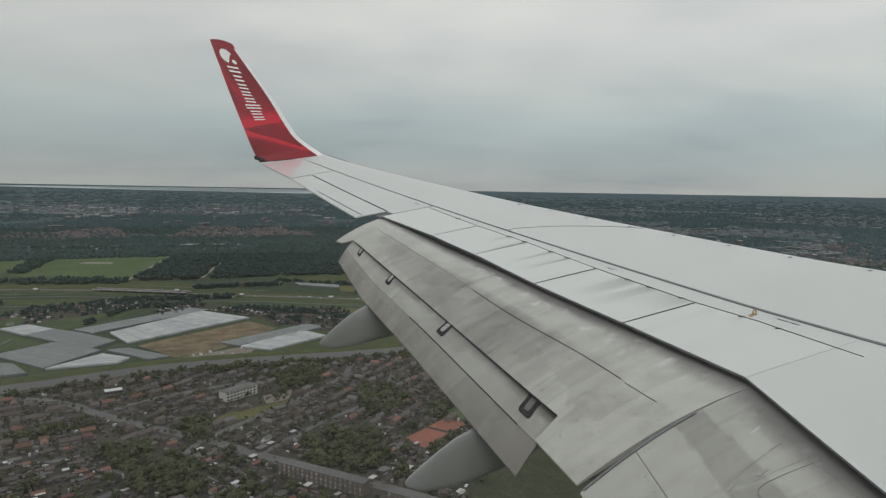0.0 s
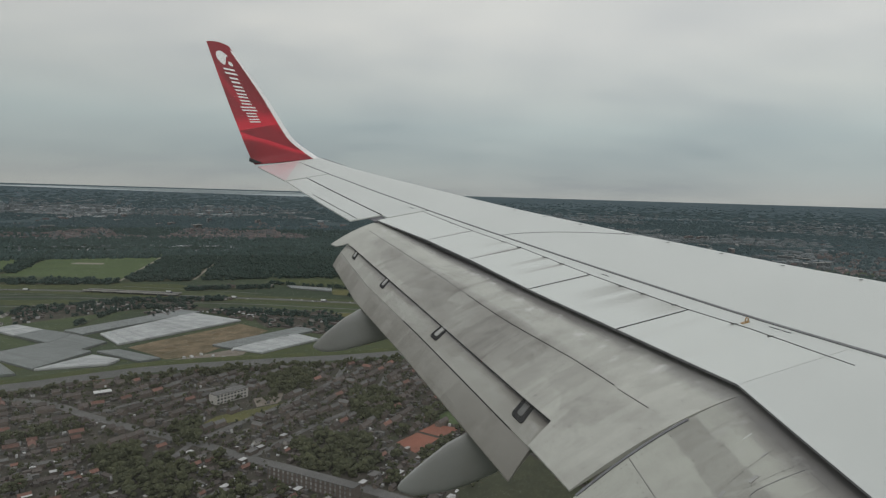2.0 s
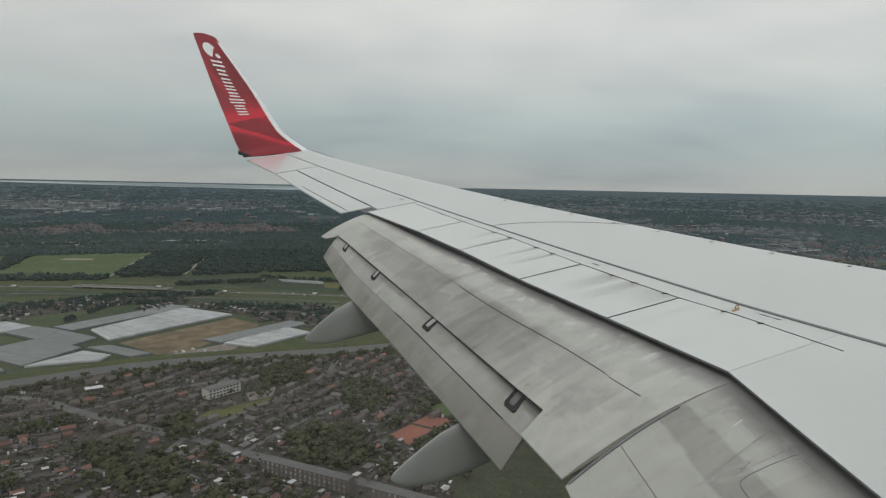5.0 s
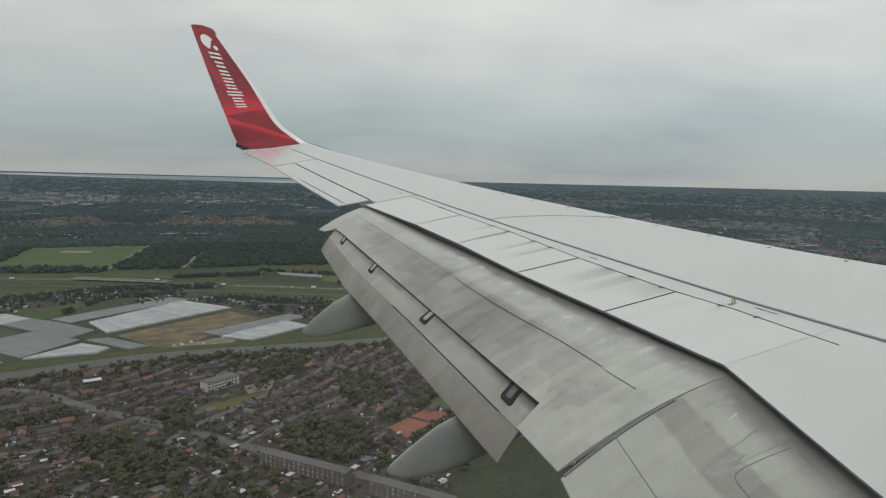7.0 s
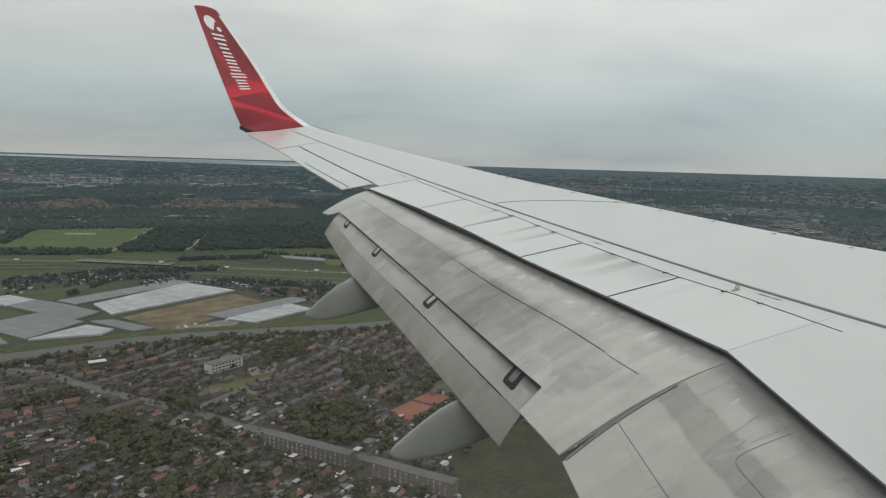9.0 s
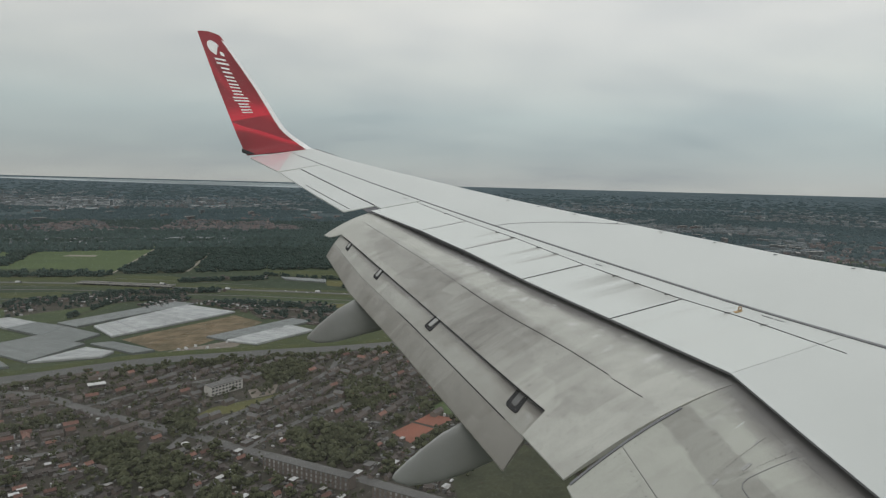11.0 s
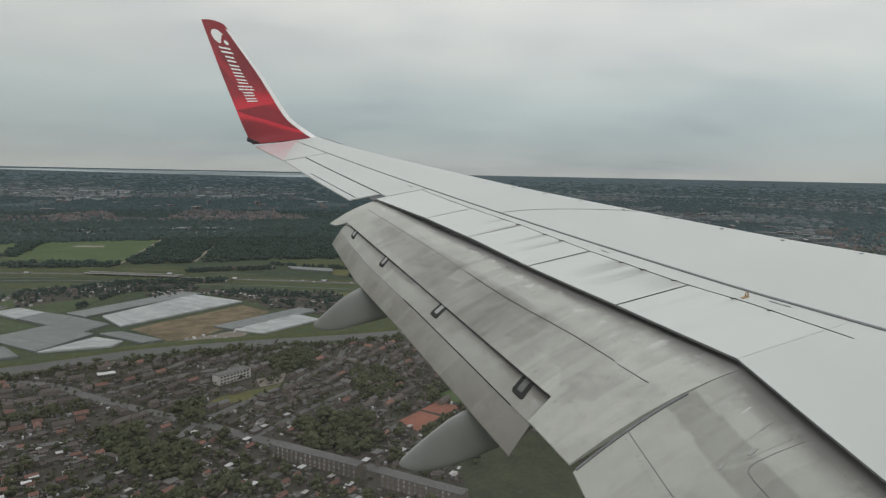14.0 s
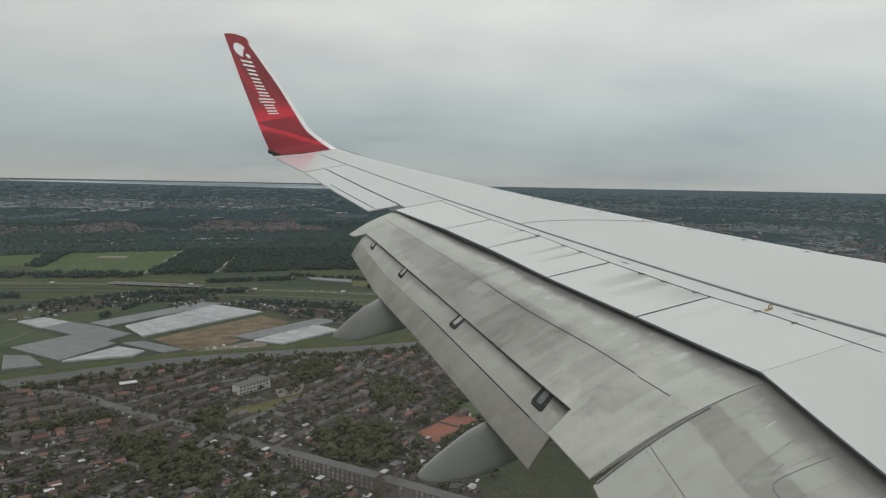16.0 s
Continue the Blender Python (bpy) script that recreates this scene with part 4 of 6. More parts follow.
patch("clay_court", [(211, 554), (230, 568), (249, 550), (226, 536)], M_CLAY, "orange-red clay tennis courts", "court", 0.32, 0.5)
patch("school_yard", [(73, 684), (106, 700), (98, 666), (76, 657)], M_TRACK, "pale paved yard beside the school", "yard", 0.3, 0.5)
STREETS = (([(-210, 760), (-123, 721), (-76, 670), (-24, 617), (19, 577), (58, 534), (98, 494), (141, 450), (191, 394)], 11), ([(-190, 600), (-90, 560), (-24, 617)], 6),
           ([(30, 587), (75, 632), (121, 679), (165, 735), (190, 800)], 7), ([(62, 530), (120, 590), (187, 652), (235, 760)], 6), ([(19, 577), (-10, 520), (-60, 470)], 6), ([(-76, 670), (-20, 710), (60, 745), (90, 800)], 6))
for k, (course, wide) in enumerate(STREETS):
    ribbon("town_road", course, wide, M_ASPH, "grey asphalt street through the town", lift=0.34 + 0.012 * k)
ribbon("shell_path", [(-105, 2301), (-135, 1960), (-165, 1629)], 6, M_PATH, "pale shell path beside the wood", "path")
ribbon("shell_path", [(60, 2307), (30, 1960), (-9, 1632)], 7, M_PATH, "pale shell path beside the wood", "path")
patch("club_yard", [(-321, 2030), (-250, 2010), (-249, 1975), (-330, 1990)], M_PATH, "pale paved yard in the sports field", "yard", 0.3)


# ---- greenhouses: rows of glazed ridges ----
def greenhouse(corners, material, label, bays, height=2.4):
    """Long glazed roofs side by side over four corners; the ridges run from the first side to the opposite one."""
    a, b, c, d = [Vector(p) for p in corners]
    g = thing("greenhouse", label, "greenhouse", (0, 0, 0))
    bays = round(bays * 2.6)
    for k in range(bays):
        f0, f1 = k / bays, (k + 0.95) / bays
        fm = (f0 + f1) / 2
        verts, faces = [], []
        for s, e in ((a, b), (d, c)):
            for f, z in ((f0, 0.1), (f0, height), (fm, height + 0.9), (f1, height), (f1, 0.1)):
                p = s.lerp(e, f)
                verts.append((p.x, p.y, z))
        for i in range(4):
            faces.append((i, i + 1, 6 + i, 5 + i))
        faces += [(0, 1, 2, 3, 4), (5, 6, 7, 8, 9)]
        part("glazed_bay", fix(mesh_from("glazed_bay", verts, faces, material)), g)
    for s, e in ((a, b), (b, c), (c, d), (d, a)):
        v2, f2 = [], []
        m, l = (s + e) / 2, (e - s)
        box_data(v2, f2, m.x, m.y, 0.05, l.length, 0.5, 0.5, math.atan2(l.y, l.x))
        part("plinth", mesh_from("plinth", v2, f2, M_ASPH), g, "low concrete plinth")
    return g


greenhouse([(-272, 1099), (-227, 1044), (-198, 1078), (-243, 1124)], M_GH_WHITE, "striped white greenhouse with glazed ridges", 5)
greenhouse([(-227, 1044), (-175, 987), (-156, 1042), (-198, 1078)], M_GH_GREY, "grey greenhouse with long glazed ridges", 6)
greenhouse([(-233, 930), (-176, 989), (-112, 925), (-160, 849)], M_GH_GREY, "large dull grey greenhouse", 10)
greenhouse([(-173, 986), (-154, 1040), (-102, 979), (-127, 937)], M_GH_GREY, "grey greenhouse with long glazed ridges", 7)
greenhouse([(-158, 846), (-107, 906), (-73, 875), (-83, 853)], M_GH_WHITE, "bright whitewashed greenhouse beside the dike", 7)
greenhouse([(-229, 889), (-199, 881), (-172, 830), (-212, 824)], M_GH_GREY, "grey greenhouse below a meadow", 5)
greenhouse([(-170, 1068), (-17, 1215), (15, 1192), (-140, 1036)], M_GH_GREY, "long grey greenhouse beside a white one", 12)
greenhouse([(-118, 1035), (2, 1183), (77, 1104), (-86, 961)], M_GH_WHITE, "large bright whitewashed greenhouse", 14)
greenhouse([(33, 932), (161, 1031), (187, 1004), (56, 908)], M_GH_GREY, "grey greenhouse beside the sand lot", 9)
greenhouse([(58, 905), (150, 985), (178, 940), (95, 875)], M_GH_WHITE, "striped white greenhouse beside the river", 9)
greenhouse([(-106, 924), (-80, 929), (-27, 871), (-49, 860)], M_GH_GREY, "narrow grey greenhouse beside the dike", 3)
greenhouse([(189, 1498), (280, 1439), (273, 1398), (196, 1454)], M_GH_GREY, "pale grey greenhouse beside the highway", 6)
greenhouse([(230, 985), (300, 985), (310, 945), (240, 940)], M_GH_GREY, "grey greenhouse beside the river", 5)


# ---- the viaduct where the highway crosses a road ----
def viaduct():
    a, b = Vector((-208, 1472)), Vector((-29, 1389))
    l, m, turn = (b - a).length, (a + b) / 2, math.atan2((b - a).y, (b - a).x)
    g = thing("viaduct", "pale concrete highway viaduct on short piers", "bridge", (m.x, m.y, 0), math.degrees(turn))
    v, f = [], []
    box_data(v, f, 0, 0, 3.6, l, 18, 0.9, 0)
    part("deck", mesh_from("deck", v, f, M_ASPH), g, "grey asphalt deck")
    for s in (-1, 1):
        v, f = [], []
        box_data(v, f, 0, s * 9.2, 3.2, l, 0.5, 2.3, 0)
        part("parapet", mesh_from("parapet", v, f, M_CONC), g)
    for k in range(7):
        v, f = [], []
        box_data(v, f, (k - 3) * l / 7, 0, 0.0, 1.2, 15, 3.6, 0)
        part("pier", mesh_from("pier", v, f, M_CONC), g)
    return g


viaduct()


# ---- trees ----
def lump(rng, c, r, verts, faces, squash=0.8):
    """One clump of leaves: a rough twenty-sided lump."""
    g = (1 + 5 ** 0.5) / 2
    base = [(-1, g, 0), (1, g, 0), (-1, -g, 0), (1, -g, 0), (0, -1, g), (0, 1, g), (0, -1, -g), (0, 1, -g), (g, 0, -1), (g, 0, 1), (-g, 0, -1), (-g, 0, 1)]
    tri = [(0, 11, 5), (0, 5, 1), (0, 1, 7), (0, 7, 10), (0, 10, 11), (1, 5, 9), (5, 11, 4), (11, 10, 2), (10, 7, 6), (7, 1, 8),
           (3, 9, 4), (3, 4, 2), (3, 2, 6), (3, 6, 8), (3, 8, 9), (4, 9, 5), (2, 4, 11), (6, 2, 10), (8, 6, 7), (9, 8, 1)]
    k = len(verts)
    for x, y, z in base:
        s = r / 1.9 * rng.uniform(0.65, 1.25)
        verts.append((c[0] + x * s, c[1] + y * s, c[2] + z * s * squash))
    faces += [tuple(k + i for i in t) for t in tri]


def crown(rng, verts, faces, x, y, z0, h, w, n, scale=1.0):
    """A crown of uneven clumps with gaps between them."""
    for i in range(n):
        a, q = rng.uniform(0, 6.283), rng.random() ** 0.6
        zz = rng.uniform(0.25, 1.0)
        rr = w / 2 * q * math.sqrt(max(0.1, 1 - (zz - 0.5) ** 2 * 2.4))
        lump(rng, (x + rr * math.cos(a), y + rr * math.sin(a), z0 + h * (0.2 + 0.62 * zz)), w * rng.uniform(0.13, 0.25), verts, faces, rng.uniform(0.75, 1.1))


def trunk_data(verts, faces, h, r, rng):
    k = len(verts)
    for z, s in ((0, 1.3), (h * 0.3, 0.9), (h * 0.75, 0.35)):
        for i in range(6):
            a = i * math.pi / 3
            verts.append((r * s * math.cos(a), r * s * math.sin(a), z))
    for j in range(2):
        for i in range(6):
            faces.append((k + j * 6 + i, k + j * 6 + (i + 1) % 6, k + j * 6 + 6 + (i + 1) % 6, k + j * 6 + 6 + i))
    for n in range(4):
        a = n * 1.57 + rng.uniform(-0.4, 0.4)
        z = h * rng.uniform(0.28, 0.5)
        k = len(verts)
        tip = (math.cos(a) * h * 0.25, math.sin(a) * h * 0.25, z + h * 0.28)
        verts += [(0, 0, z - r), (r * 0.5, 0, z + r), (0, r * 0.5, z + r), tip]
        faces += [(k, k + 1, k + 3), (k + 1, k + 2, k + 3), (k + 2, k, k + 3)]


def tree_model(seed, h, w):
    rng = random.Random(seed)
    g = thing("tree", "dark green broadleaf tree in full leaf", "tree")
    v, f = [], []
    trunk_data(v, f, h, 0.035 * h, rng)
    part("trunk", mesh_from("trunk", v, f, M_BARK), g)
    v, f = [], []
    crown(rng, v, f, 0, 0, 0, h, w, 16)
    part("crown", mesh_from("crown", v, f, M_LEAF), g)
    return g


def random_in(poly, rng):
    xs, ys = [p[0] for p in poly], [p[1] for p in poly]
    while True:
        p = (rng.uniform(min(xs), max(xs)), rng.uniform(min(ys), max(ys)))
        if inside(p, poly):
            return p


def wood(name, polys, spacing, h, w, n, material, label, seed, floor=True):
    """A closed wood: crowns crowd within the outlines, one object of leaves."""
    rng = random.Random(seed)
    verts, faces = [], []
    for poly in polys:
        xs, ys = [p[0] for p in poly], [p[1] for p in poly]
        area = abs(sum(a[0] * b[1] - b[0] * a[1] for a, b in zip(poly, poly[1:] + poly[:1]))) / 2
        for _ in range(int(area / spacing ** 2)):
            x, y = random_in(poly, rng)
            hh = h * rng.uniform(0.65, 1.2)
            k = len(verts)
            crown(rng, verts, faces, x, y, 0, hh, w * rng.uniform(0.7, 1.3), n)
            lump(rng, (x, y, hh * 0.2), w * 0.4, verts, faces, 0.6)
            if math.hypot(x, y) > FLAT:
                for i in range(k, len(verts)):
                    verts[i] = G(*verts[i])
    for poly in polys:
        if len(poly) == 4 and floor:
            patch("wood_floor", poly, M_WOODFLOOR, "dark undergrowth beneath the trees", "undergrowth", 0.22)
    ob = new(name, mesh_from(name, verts, faces, material))
    return tagged(ob, label, "woodland", kind="stuff")


def row(a, b, width):
    (x0, y0), (x1, y1) = a, b
    l = math.hypot(x1 - x0, y1 - y0)
    nx, ny = -(y1 - y0) / l * width / 2, (x1 - x0) / l * width / 2
    return [(x0 + nx, y0 + ny), (x1 + nx, y1 + ny), (x1 - nx, y1 - ny), (x0 - nx, y0 - ny)]


wood("woodland", [[(-98, 2144), (56, 2162), (-15, 1605), (-159, 1611)], row((-900, 1680), (-165, 1600), 60), row((-430, 1790), (-440, 2340), 40),
                  [(75, 2300), (420, 2560), (420, 1600), (200, 1640), (10, 1610)], row((-450, 2420), (300, 2420), 110), row((-900, 2470), (-400, 2410), 90),
                  [(420, 2500), (900, 2300), (1100, 1700), (700, 1500), (420, 1640)]],
     12, 11, 15, 6, M_LEAFM, "dense dark green wood round the fields", 11)
wood("tree_belt", [row((-330, 1190), (-150, 1320), 16), row((-150, 1330), (60, 1330), 30), row((-160, 1110), (-120, 1240), 8), row((-100, 1250), (10, 1240), 10), row((60, 1200), (190, 1130), 22),
                   row((180, 1100), (250, 1060), 18), row((-520, 1370), (-330, 1340), 30), row((230, 1080), (330, 1010), 20), row((300, 1350), (520, 1230), 40), row((-20, 1470), (160, 1480), 30), row((160, 1540), (320, 1440), 14)],
     8, 9, 9, 7, M_LEAFM, "belts of dark green trees and hedges", 12)
wood("farm_trees", [FARM1, FARM2, FARM3, FARM4], 15, 7, 7, 7, M_LEAFM, "dark green trees between the farms", 15)
wood("riverside_trees", [row((-60, 780), (60, 800), 22), row((60, 795), (150, 800), 26), row((150, 790), (260, 800), 16), row((-200, 735), (-80, 770), 14), row((70, 740), (150, 770), 26)],
     8, 9, 9, 7, M_LEAF, "bushy dark green trees along the river", 13)
wood("park_trees", [PARK, BELT, COPSE, CORNER, GROVE, row((180, 540), (240, 585), 8), row((196, 488), (252, 545), 9), row((232, 590), (320, 668), 16), row((60, 470), (0, 420), 18), row((-160, 600), (-80, 640), 16)],
     7.5, 9, 10, 8, M_LEAF, "tall dark olive-green park trees", 14)

tree_kinds = [tree_model(31, 9, 8.5), tree_model(32, 11, 9), tree_model(33, 7, 7)]


# ---- town: terraces with tiled roofs, south of the river ----
def house_model(length, depth, eaves, ridge, roof_mat, wall_mat, label):
    g = thing("terraced_house", label, "house", group="terraces of the town")
    v, f = [], []
    l, d = length / 2, depth / 2
    v += [(-l, -d, 0), (l, -d, 0), (l, d, 0), (-l, d, 0), (-l, -d, eaves), (l, -d, eaves), (l, d, eaves), (-l, d, eaves), (-l, 0, ridge), (l, 0, ridge)]
    f += [(0, 1, 5, 4), (2, 3, 7, 6), (1, 2, 6, 9, 5), (3, 0, 4, 8, 7)]
    wall = part("wall", mesh_from("wall", v, f, wall_mat), g)
    o = 0.45
    for s in (-1, 1):
        slope = (ridge - eaves) / d
        a = [(-l - o, s * (d + o), eaves - o * slope + 0.12), (l + o, s * (d + o), eaves - o * slope + 0.12), (l + o, 0, ridge + 0.12), (-l - o, 0, ridge + 0.12)]
        me = mesh_from("roof_slope", a + [(x, y, z + 0.2) for x, y, z in a], [(0, 1, 2, 3), (4, 5, 6, 7), (0, 1, 5, 4), (1, 2, 6, 5), (2, 3, 7, 6), (3, 0, 4, 7)], roof_mat)
        roof = part("roof", fix(me), g)
    units = max(1, round(length / 6))
    for k in range(units):
        x = -l + (k + 0.5) * length / units
        v, f = [], []
        box_data(v, f, x + 2.2, 0.0, ridge - 0.6, 0.7, 0.9, 1.7, 0)
        part("chimney", mesh_from("chimney", v, f, M_BRICK), roof)
        for s in (-1, 1):
            for z in (3.5,):
                v, f = [], []
                box_data(v, f, x, s * (d + 0.02), z, 2.4, 0.1, 1.3, 0)
                part("window", mesh_from("window", v, f, M_GLASSDARK), wall)
    return g


house_kinds = [
    house_model(16.5, 8, 5.2, 8.4, M_TILE_R, M_BRICK, "brick terrace with an orange-red tiled roof"),
    house_model(22, 8, 5.2, 8.2, M_TILE_B, M_BRICK, "brick terrace with a brown tiled roof"),
    house_model(16.5, 7.6, 5.0, 7.6, M_TILE_G, M_RENDER, "pale terrace with a grey tiled roof"),
    house_model(11, 8, 5.2, 8.6, M_TILE_R, M_RENDER, "pale pair of houses with an orange-red tiled roof"),
    house_model(11, 7.6, 5.0, 8.2, M_TILE_B, M_BRICK, "brick pair of houses with a brown tiled roof"),
]


def shed_model(l, d, h, material, label):
    g = thing("garden_shed", label, "shed", group="sheds and extensions of the town")
    v, f = [], []
    box_data(v, f, 0, 0, 0, l, d, h, 0)
    part("wall", mesh_from("wall", v, f, M_BRICK), g)
    v, f = [], []
    box_data(v, f, 0, 0, h, l + 0.4, d + 0.4, 0.25, 0)
    part("flat_roof", mesh_from("flat_roof", v, f, material), g)
    return g


shed_kinds = [shed_model(6, 4, 2.6, M_PALE, "small shed with a pale flat roof"), shed_model(5, 3, 2.6, M_CONC, "small shed with a grey flat roof"), shed_model(9, 6, 3.0, M_TILE_G, "garage row with a dark flat roof")]


def car_model(material, label):
    g = thing("parked_car", label, "car", group="cars parked in the streets")
    prof = [(-2.1, 0.35), (-2.15, 0.8), (-1.4, 0.95), (-0.9, 1.42), (0.6, 1.42), (1.2, 0.95), (2.1, 0.8), (2.15, 0.35)]
    v = [(x, s * 0.85 * (0.86 if z > 1.2 else 1), z) for s in (-1, 1) for x, z in prof]
    n = len(prof)
    f = [tuple(range(n)), tuple(range(2 * n - 1, n - 1, -1))] + [(i, (i + 1) % n, n + (i + 1) % n, n + i) for i in range(n)]
    part("body", fix(mesh_from("body", v, f, material)), g)
    v, f = [], []
    box_data(v, f, -0.15, 0, 1.0, 1.9, 1.62, 0.34, 0)
    part("window_band", mesh_from("window_band", v, f, M_GLASSDARK), g)
    for x in (-1.3, 1.3):
        for s in (-0.8, 0.8):
            v = [(x + 0.32 * math.cos(k * 0.785), s + o, 0.32 + 0.32 * math.sin(k * 0.785)) for o in (-0.1, 0.1) for k in range(8)]
            f = [tuple(range(8)), tuple(range(15, 7, -1))] + [(k, (k + 1) % 8, 8 + (k + 1) % 8, 8 + k) for k in range(8)]
            part("wheel", fix(mesh_from("wheel", v, f, M_TYRE)), g)
    return g


car_kinds = [car_model(M_CAR_W, "white car parked in a town street"), car_model(M_CAR_D, "dark car parked in a town street")]

TOWN = [(-330, 480), (-200, 735), (-70, 785), (90, 806), (250, 800), (330, 640), (300, 420), (240, 330), (90, 320), (-240, 380)]
KEEP_CLEAR = [LAWN, [(30, 655), (35, 720), (80, 716), (106, 700), (80, 655)], PARK, BELT, COPSE, CORNER, COURTS, PITCH, SOUTHFIELD, [(66, 490), (78, 502), (190, 388), (176, 372)], [(-95, 715), (-50, 715), (-50, 760), (-95, 760)]]
KEEP_CLEAR += [row(a, b, wide + 7) for course, wide in STREETS for a, b in zip(course, course[1:])]
rng = random.Random(5)
spots = []
quarters = [((40, 660), 43.0, (-60, 330)), ((-140, 560), 18.0, (-400, -58))]
for (ox, oy), turn, (xmin, xmax) in quarters:
    a = radians(turn)
    for i in range(-28, 29):
        for j in range(-22, 23):
            u, w = i * 15.5 + rng.uniform(-3, 3), j * 18.5 + (3 if j % 2 else 0) + 4.0 * math.sin(i * 0.7 + j) + rng.uniform(-2, 2)
            x, y = ox + u * math.cos(a) - w * math.sin(a), oy + u * math.sin(a) + w * math.cos(a)
            if not (xmin <= x < xmax) or not inside((x, y), TOWN) or any(inside((x, y), k) for k in KEEP_CLEAR) or rng.random() < 0.12:
                continue
            spots.append((x, y, a, rng.choice((0, 0, 3, 3, 1, 4)) if y < 500 else rng.choice((1, 1, 4, 4, 2, 2, 0)) if x > -30 else rng.choice((0, 1, 1, 3, 4, 4))))
spots.sort(key=lambda s: math.hypot(s[0], s[1]))
used = set()
for x, y, a, kind in spots[:295]:
    m = pose(x, y, 0.1, 0, 0, math.degrees(a) + (90 if rng.random() < 0.10 else 0) + 5.0 * math.sin(x * 0.03 + y * 0.02) + rng.uniform(-3, 3)) @ Matrix.Scale(rng.uniform(0.62, 0.80), 4)
    if kind in used:
        copy_thing(house_kinds[kind], m)
    else:
        house_kinds[kind].matrix_basis = m
        used.add(kind)
used_s, used_c, used_t = set(), set(), set()


def put(kinds, used_set, kind, m):
    if kind in used_set:
        copy_thing(kinds[kind], m)
    else:
        kinds[kind].matrix_basis = m
        used_set.add(kind)


for n, (x, y, a, kind) in enumerate(spots[:290]):
    for _ in range(2):
        u, w = rng.uniform(-10, 10), rng.choice((-1, 1)) * rng.uniform(9, 13)
        if n % 2 == 0 or _ == 0:
            px, py = x + u * math.cos(a) - w * math.sin(a), y + u * math.sin(a) + w * math.cos(a)
            k = rng.choice((0, 0, 1, 2))
            if len(spots) and n < 270 and _ == 0 and n % 5 < 4:
                put(shed_kinds, used_s, k, pose(px, py, 0.1, 0, 0, math.degrees(a)))
    if n % 5 < 2:
        u, w = rng.uniform(-11, 11), rng.choice((-1, 1)) * rng.uniform(6.5, 8)
        put(car_kinds, used_c, 0 if rng.random() < 0.6 else 1, pose(x + u * math.cos(a) - w * math.sin(a), y + u * math.sin(a) + w * math.cos(a), 0.12, 0, 0, math.degrees(a) + rng.uniform(-4, 4)))
count = 0
for n, (x, y, a, kind) in enumerate(spots):
    if count >= 280:
        break
    for _ in range(1 + (n % 3 == 0)):
        u, w = rng.uniform(-12, 12), rng.choice((-1, 1)) * rng.uniform(8, 16)
        m = pose(x + u * math.cos(a) - w * math.sin(a), y + u * math.sin(a) + w * math.cos(a), 0.05, 0, 0, rng.uniform(0, 360)) @ Matrix.Scale(rng.uniform(0.6, 1.15), 4)
        k = rng.randrange(3)
        if k in used_t:
            t = copy_thing(tree_kinds[k], pose(0, 0, 0))
            t.matrix_basis = m
        else:
            tree_kinds[k].matrix_basis = m
            used_t.add(k)
        count += 1

# the rest of the terraces, towards the river
verts, faces, idx = [], [], []
for x, y, a, kind in spots[295:]:
    l, w, e, r = [0.72 * q for q in ((8.2, 11, 8.2, 5.5, 5.5)[kind], 4, 5.2, 8.3)]
    a += rng.uniform(-0.06, 0.06) + (1.57 if rng.random() < 0.1 else 0)
    k = len(verts)
    for px, py, pz in ((-l, -w, 0), (l, -w, 0), (l, w, 0), (-l, w, 0), (-l, -w, e), (l, -w, e), (l, w, e), (-l, w, e), (-l, 0, r), (l, 0, r)):
        verts.append((x + px * math.cos(a) - py * math.sin(a), y + px * math.sin(a) + py * math.cos(a), pz + 0.1))
    faces += [tuple(k + i for i in q) for q in ((0, 1, 5, 4), (2, 3, 7, 6), (1, 2, 6, 9, 5), (3, 0, 4, 8, 7), (4, 5, 9, 8), (6, 7, 8, 9))]
    idx += [0, 0, 0, 0] + [1 + (kind in (1, 4)) + 2 * (kind == 2)] * 2
tagged(new("farther_terraces", mesh_from("farther_terraces", verts, faces, [M_BRICK, M_TILE_R, M_TILE_B, M_TILE_G], False, idx)), "brick terraces with tiled roofs near the river", "houses", kind="stuff")

# gardens: small trees and shrubs without number
verts, faces = [], []
rng = random.Random(17)
for _ in range(2600):
    x, y = random_in(TOWN, rng)
    if any(inside((x, y), k) for k in (LAWN, PARK, COURTS, PITCH, SOUTHFIELD)):
        continue
    w = rng.uniform(2.0, 6.0)
    crown(rng, verts, faces, x, y, 0, w * 1.05, w, 7)
tagged(new("garden_greenery", mesh_from("garden_greenery", verts, faces, M_LEAF)), "dark green garden trees and shrubs between houses", "greenery", kind="stuff")

# sheds, extensions, parked cars and paved corners of the gardens, too small to tell apart
def clutter(name, label, material, zones, n, low, high, seed):
    rng = random.Random(seed)
    verts, faces = [], []
    while len(verts) < n * 8:
        x, y = random_in(rng.choice(zones), rng)
        if not any(inside((x, y), k) for k in KEEP_CLEAR):
            box_data(verts, faces, x, y, 0.1, rng.uniform(low, high), rng.uniform(low * 0.6, high * 0.6), rng.uniform(1.2, 3.2), radians(43 if x > -60 else 18) + rng.choice((0, 1.571)) + rng.uniform(-0.1, 0.1))
    return tagged(new(name, mesh_from(name, verts, faces, material)), label, "clutter", kind="stuff")


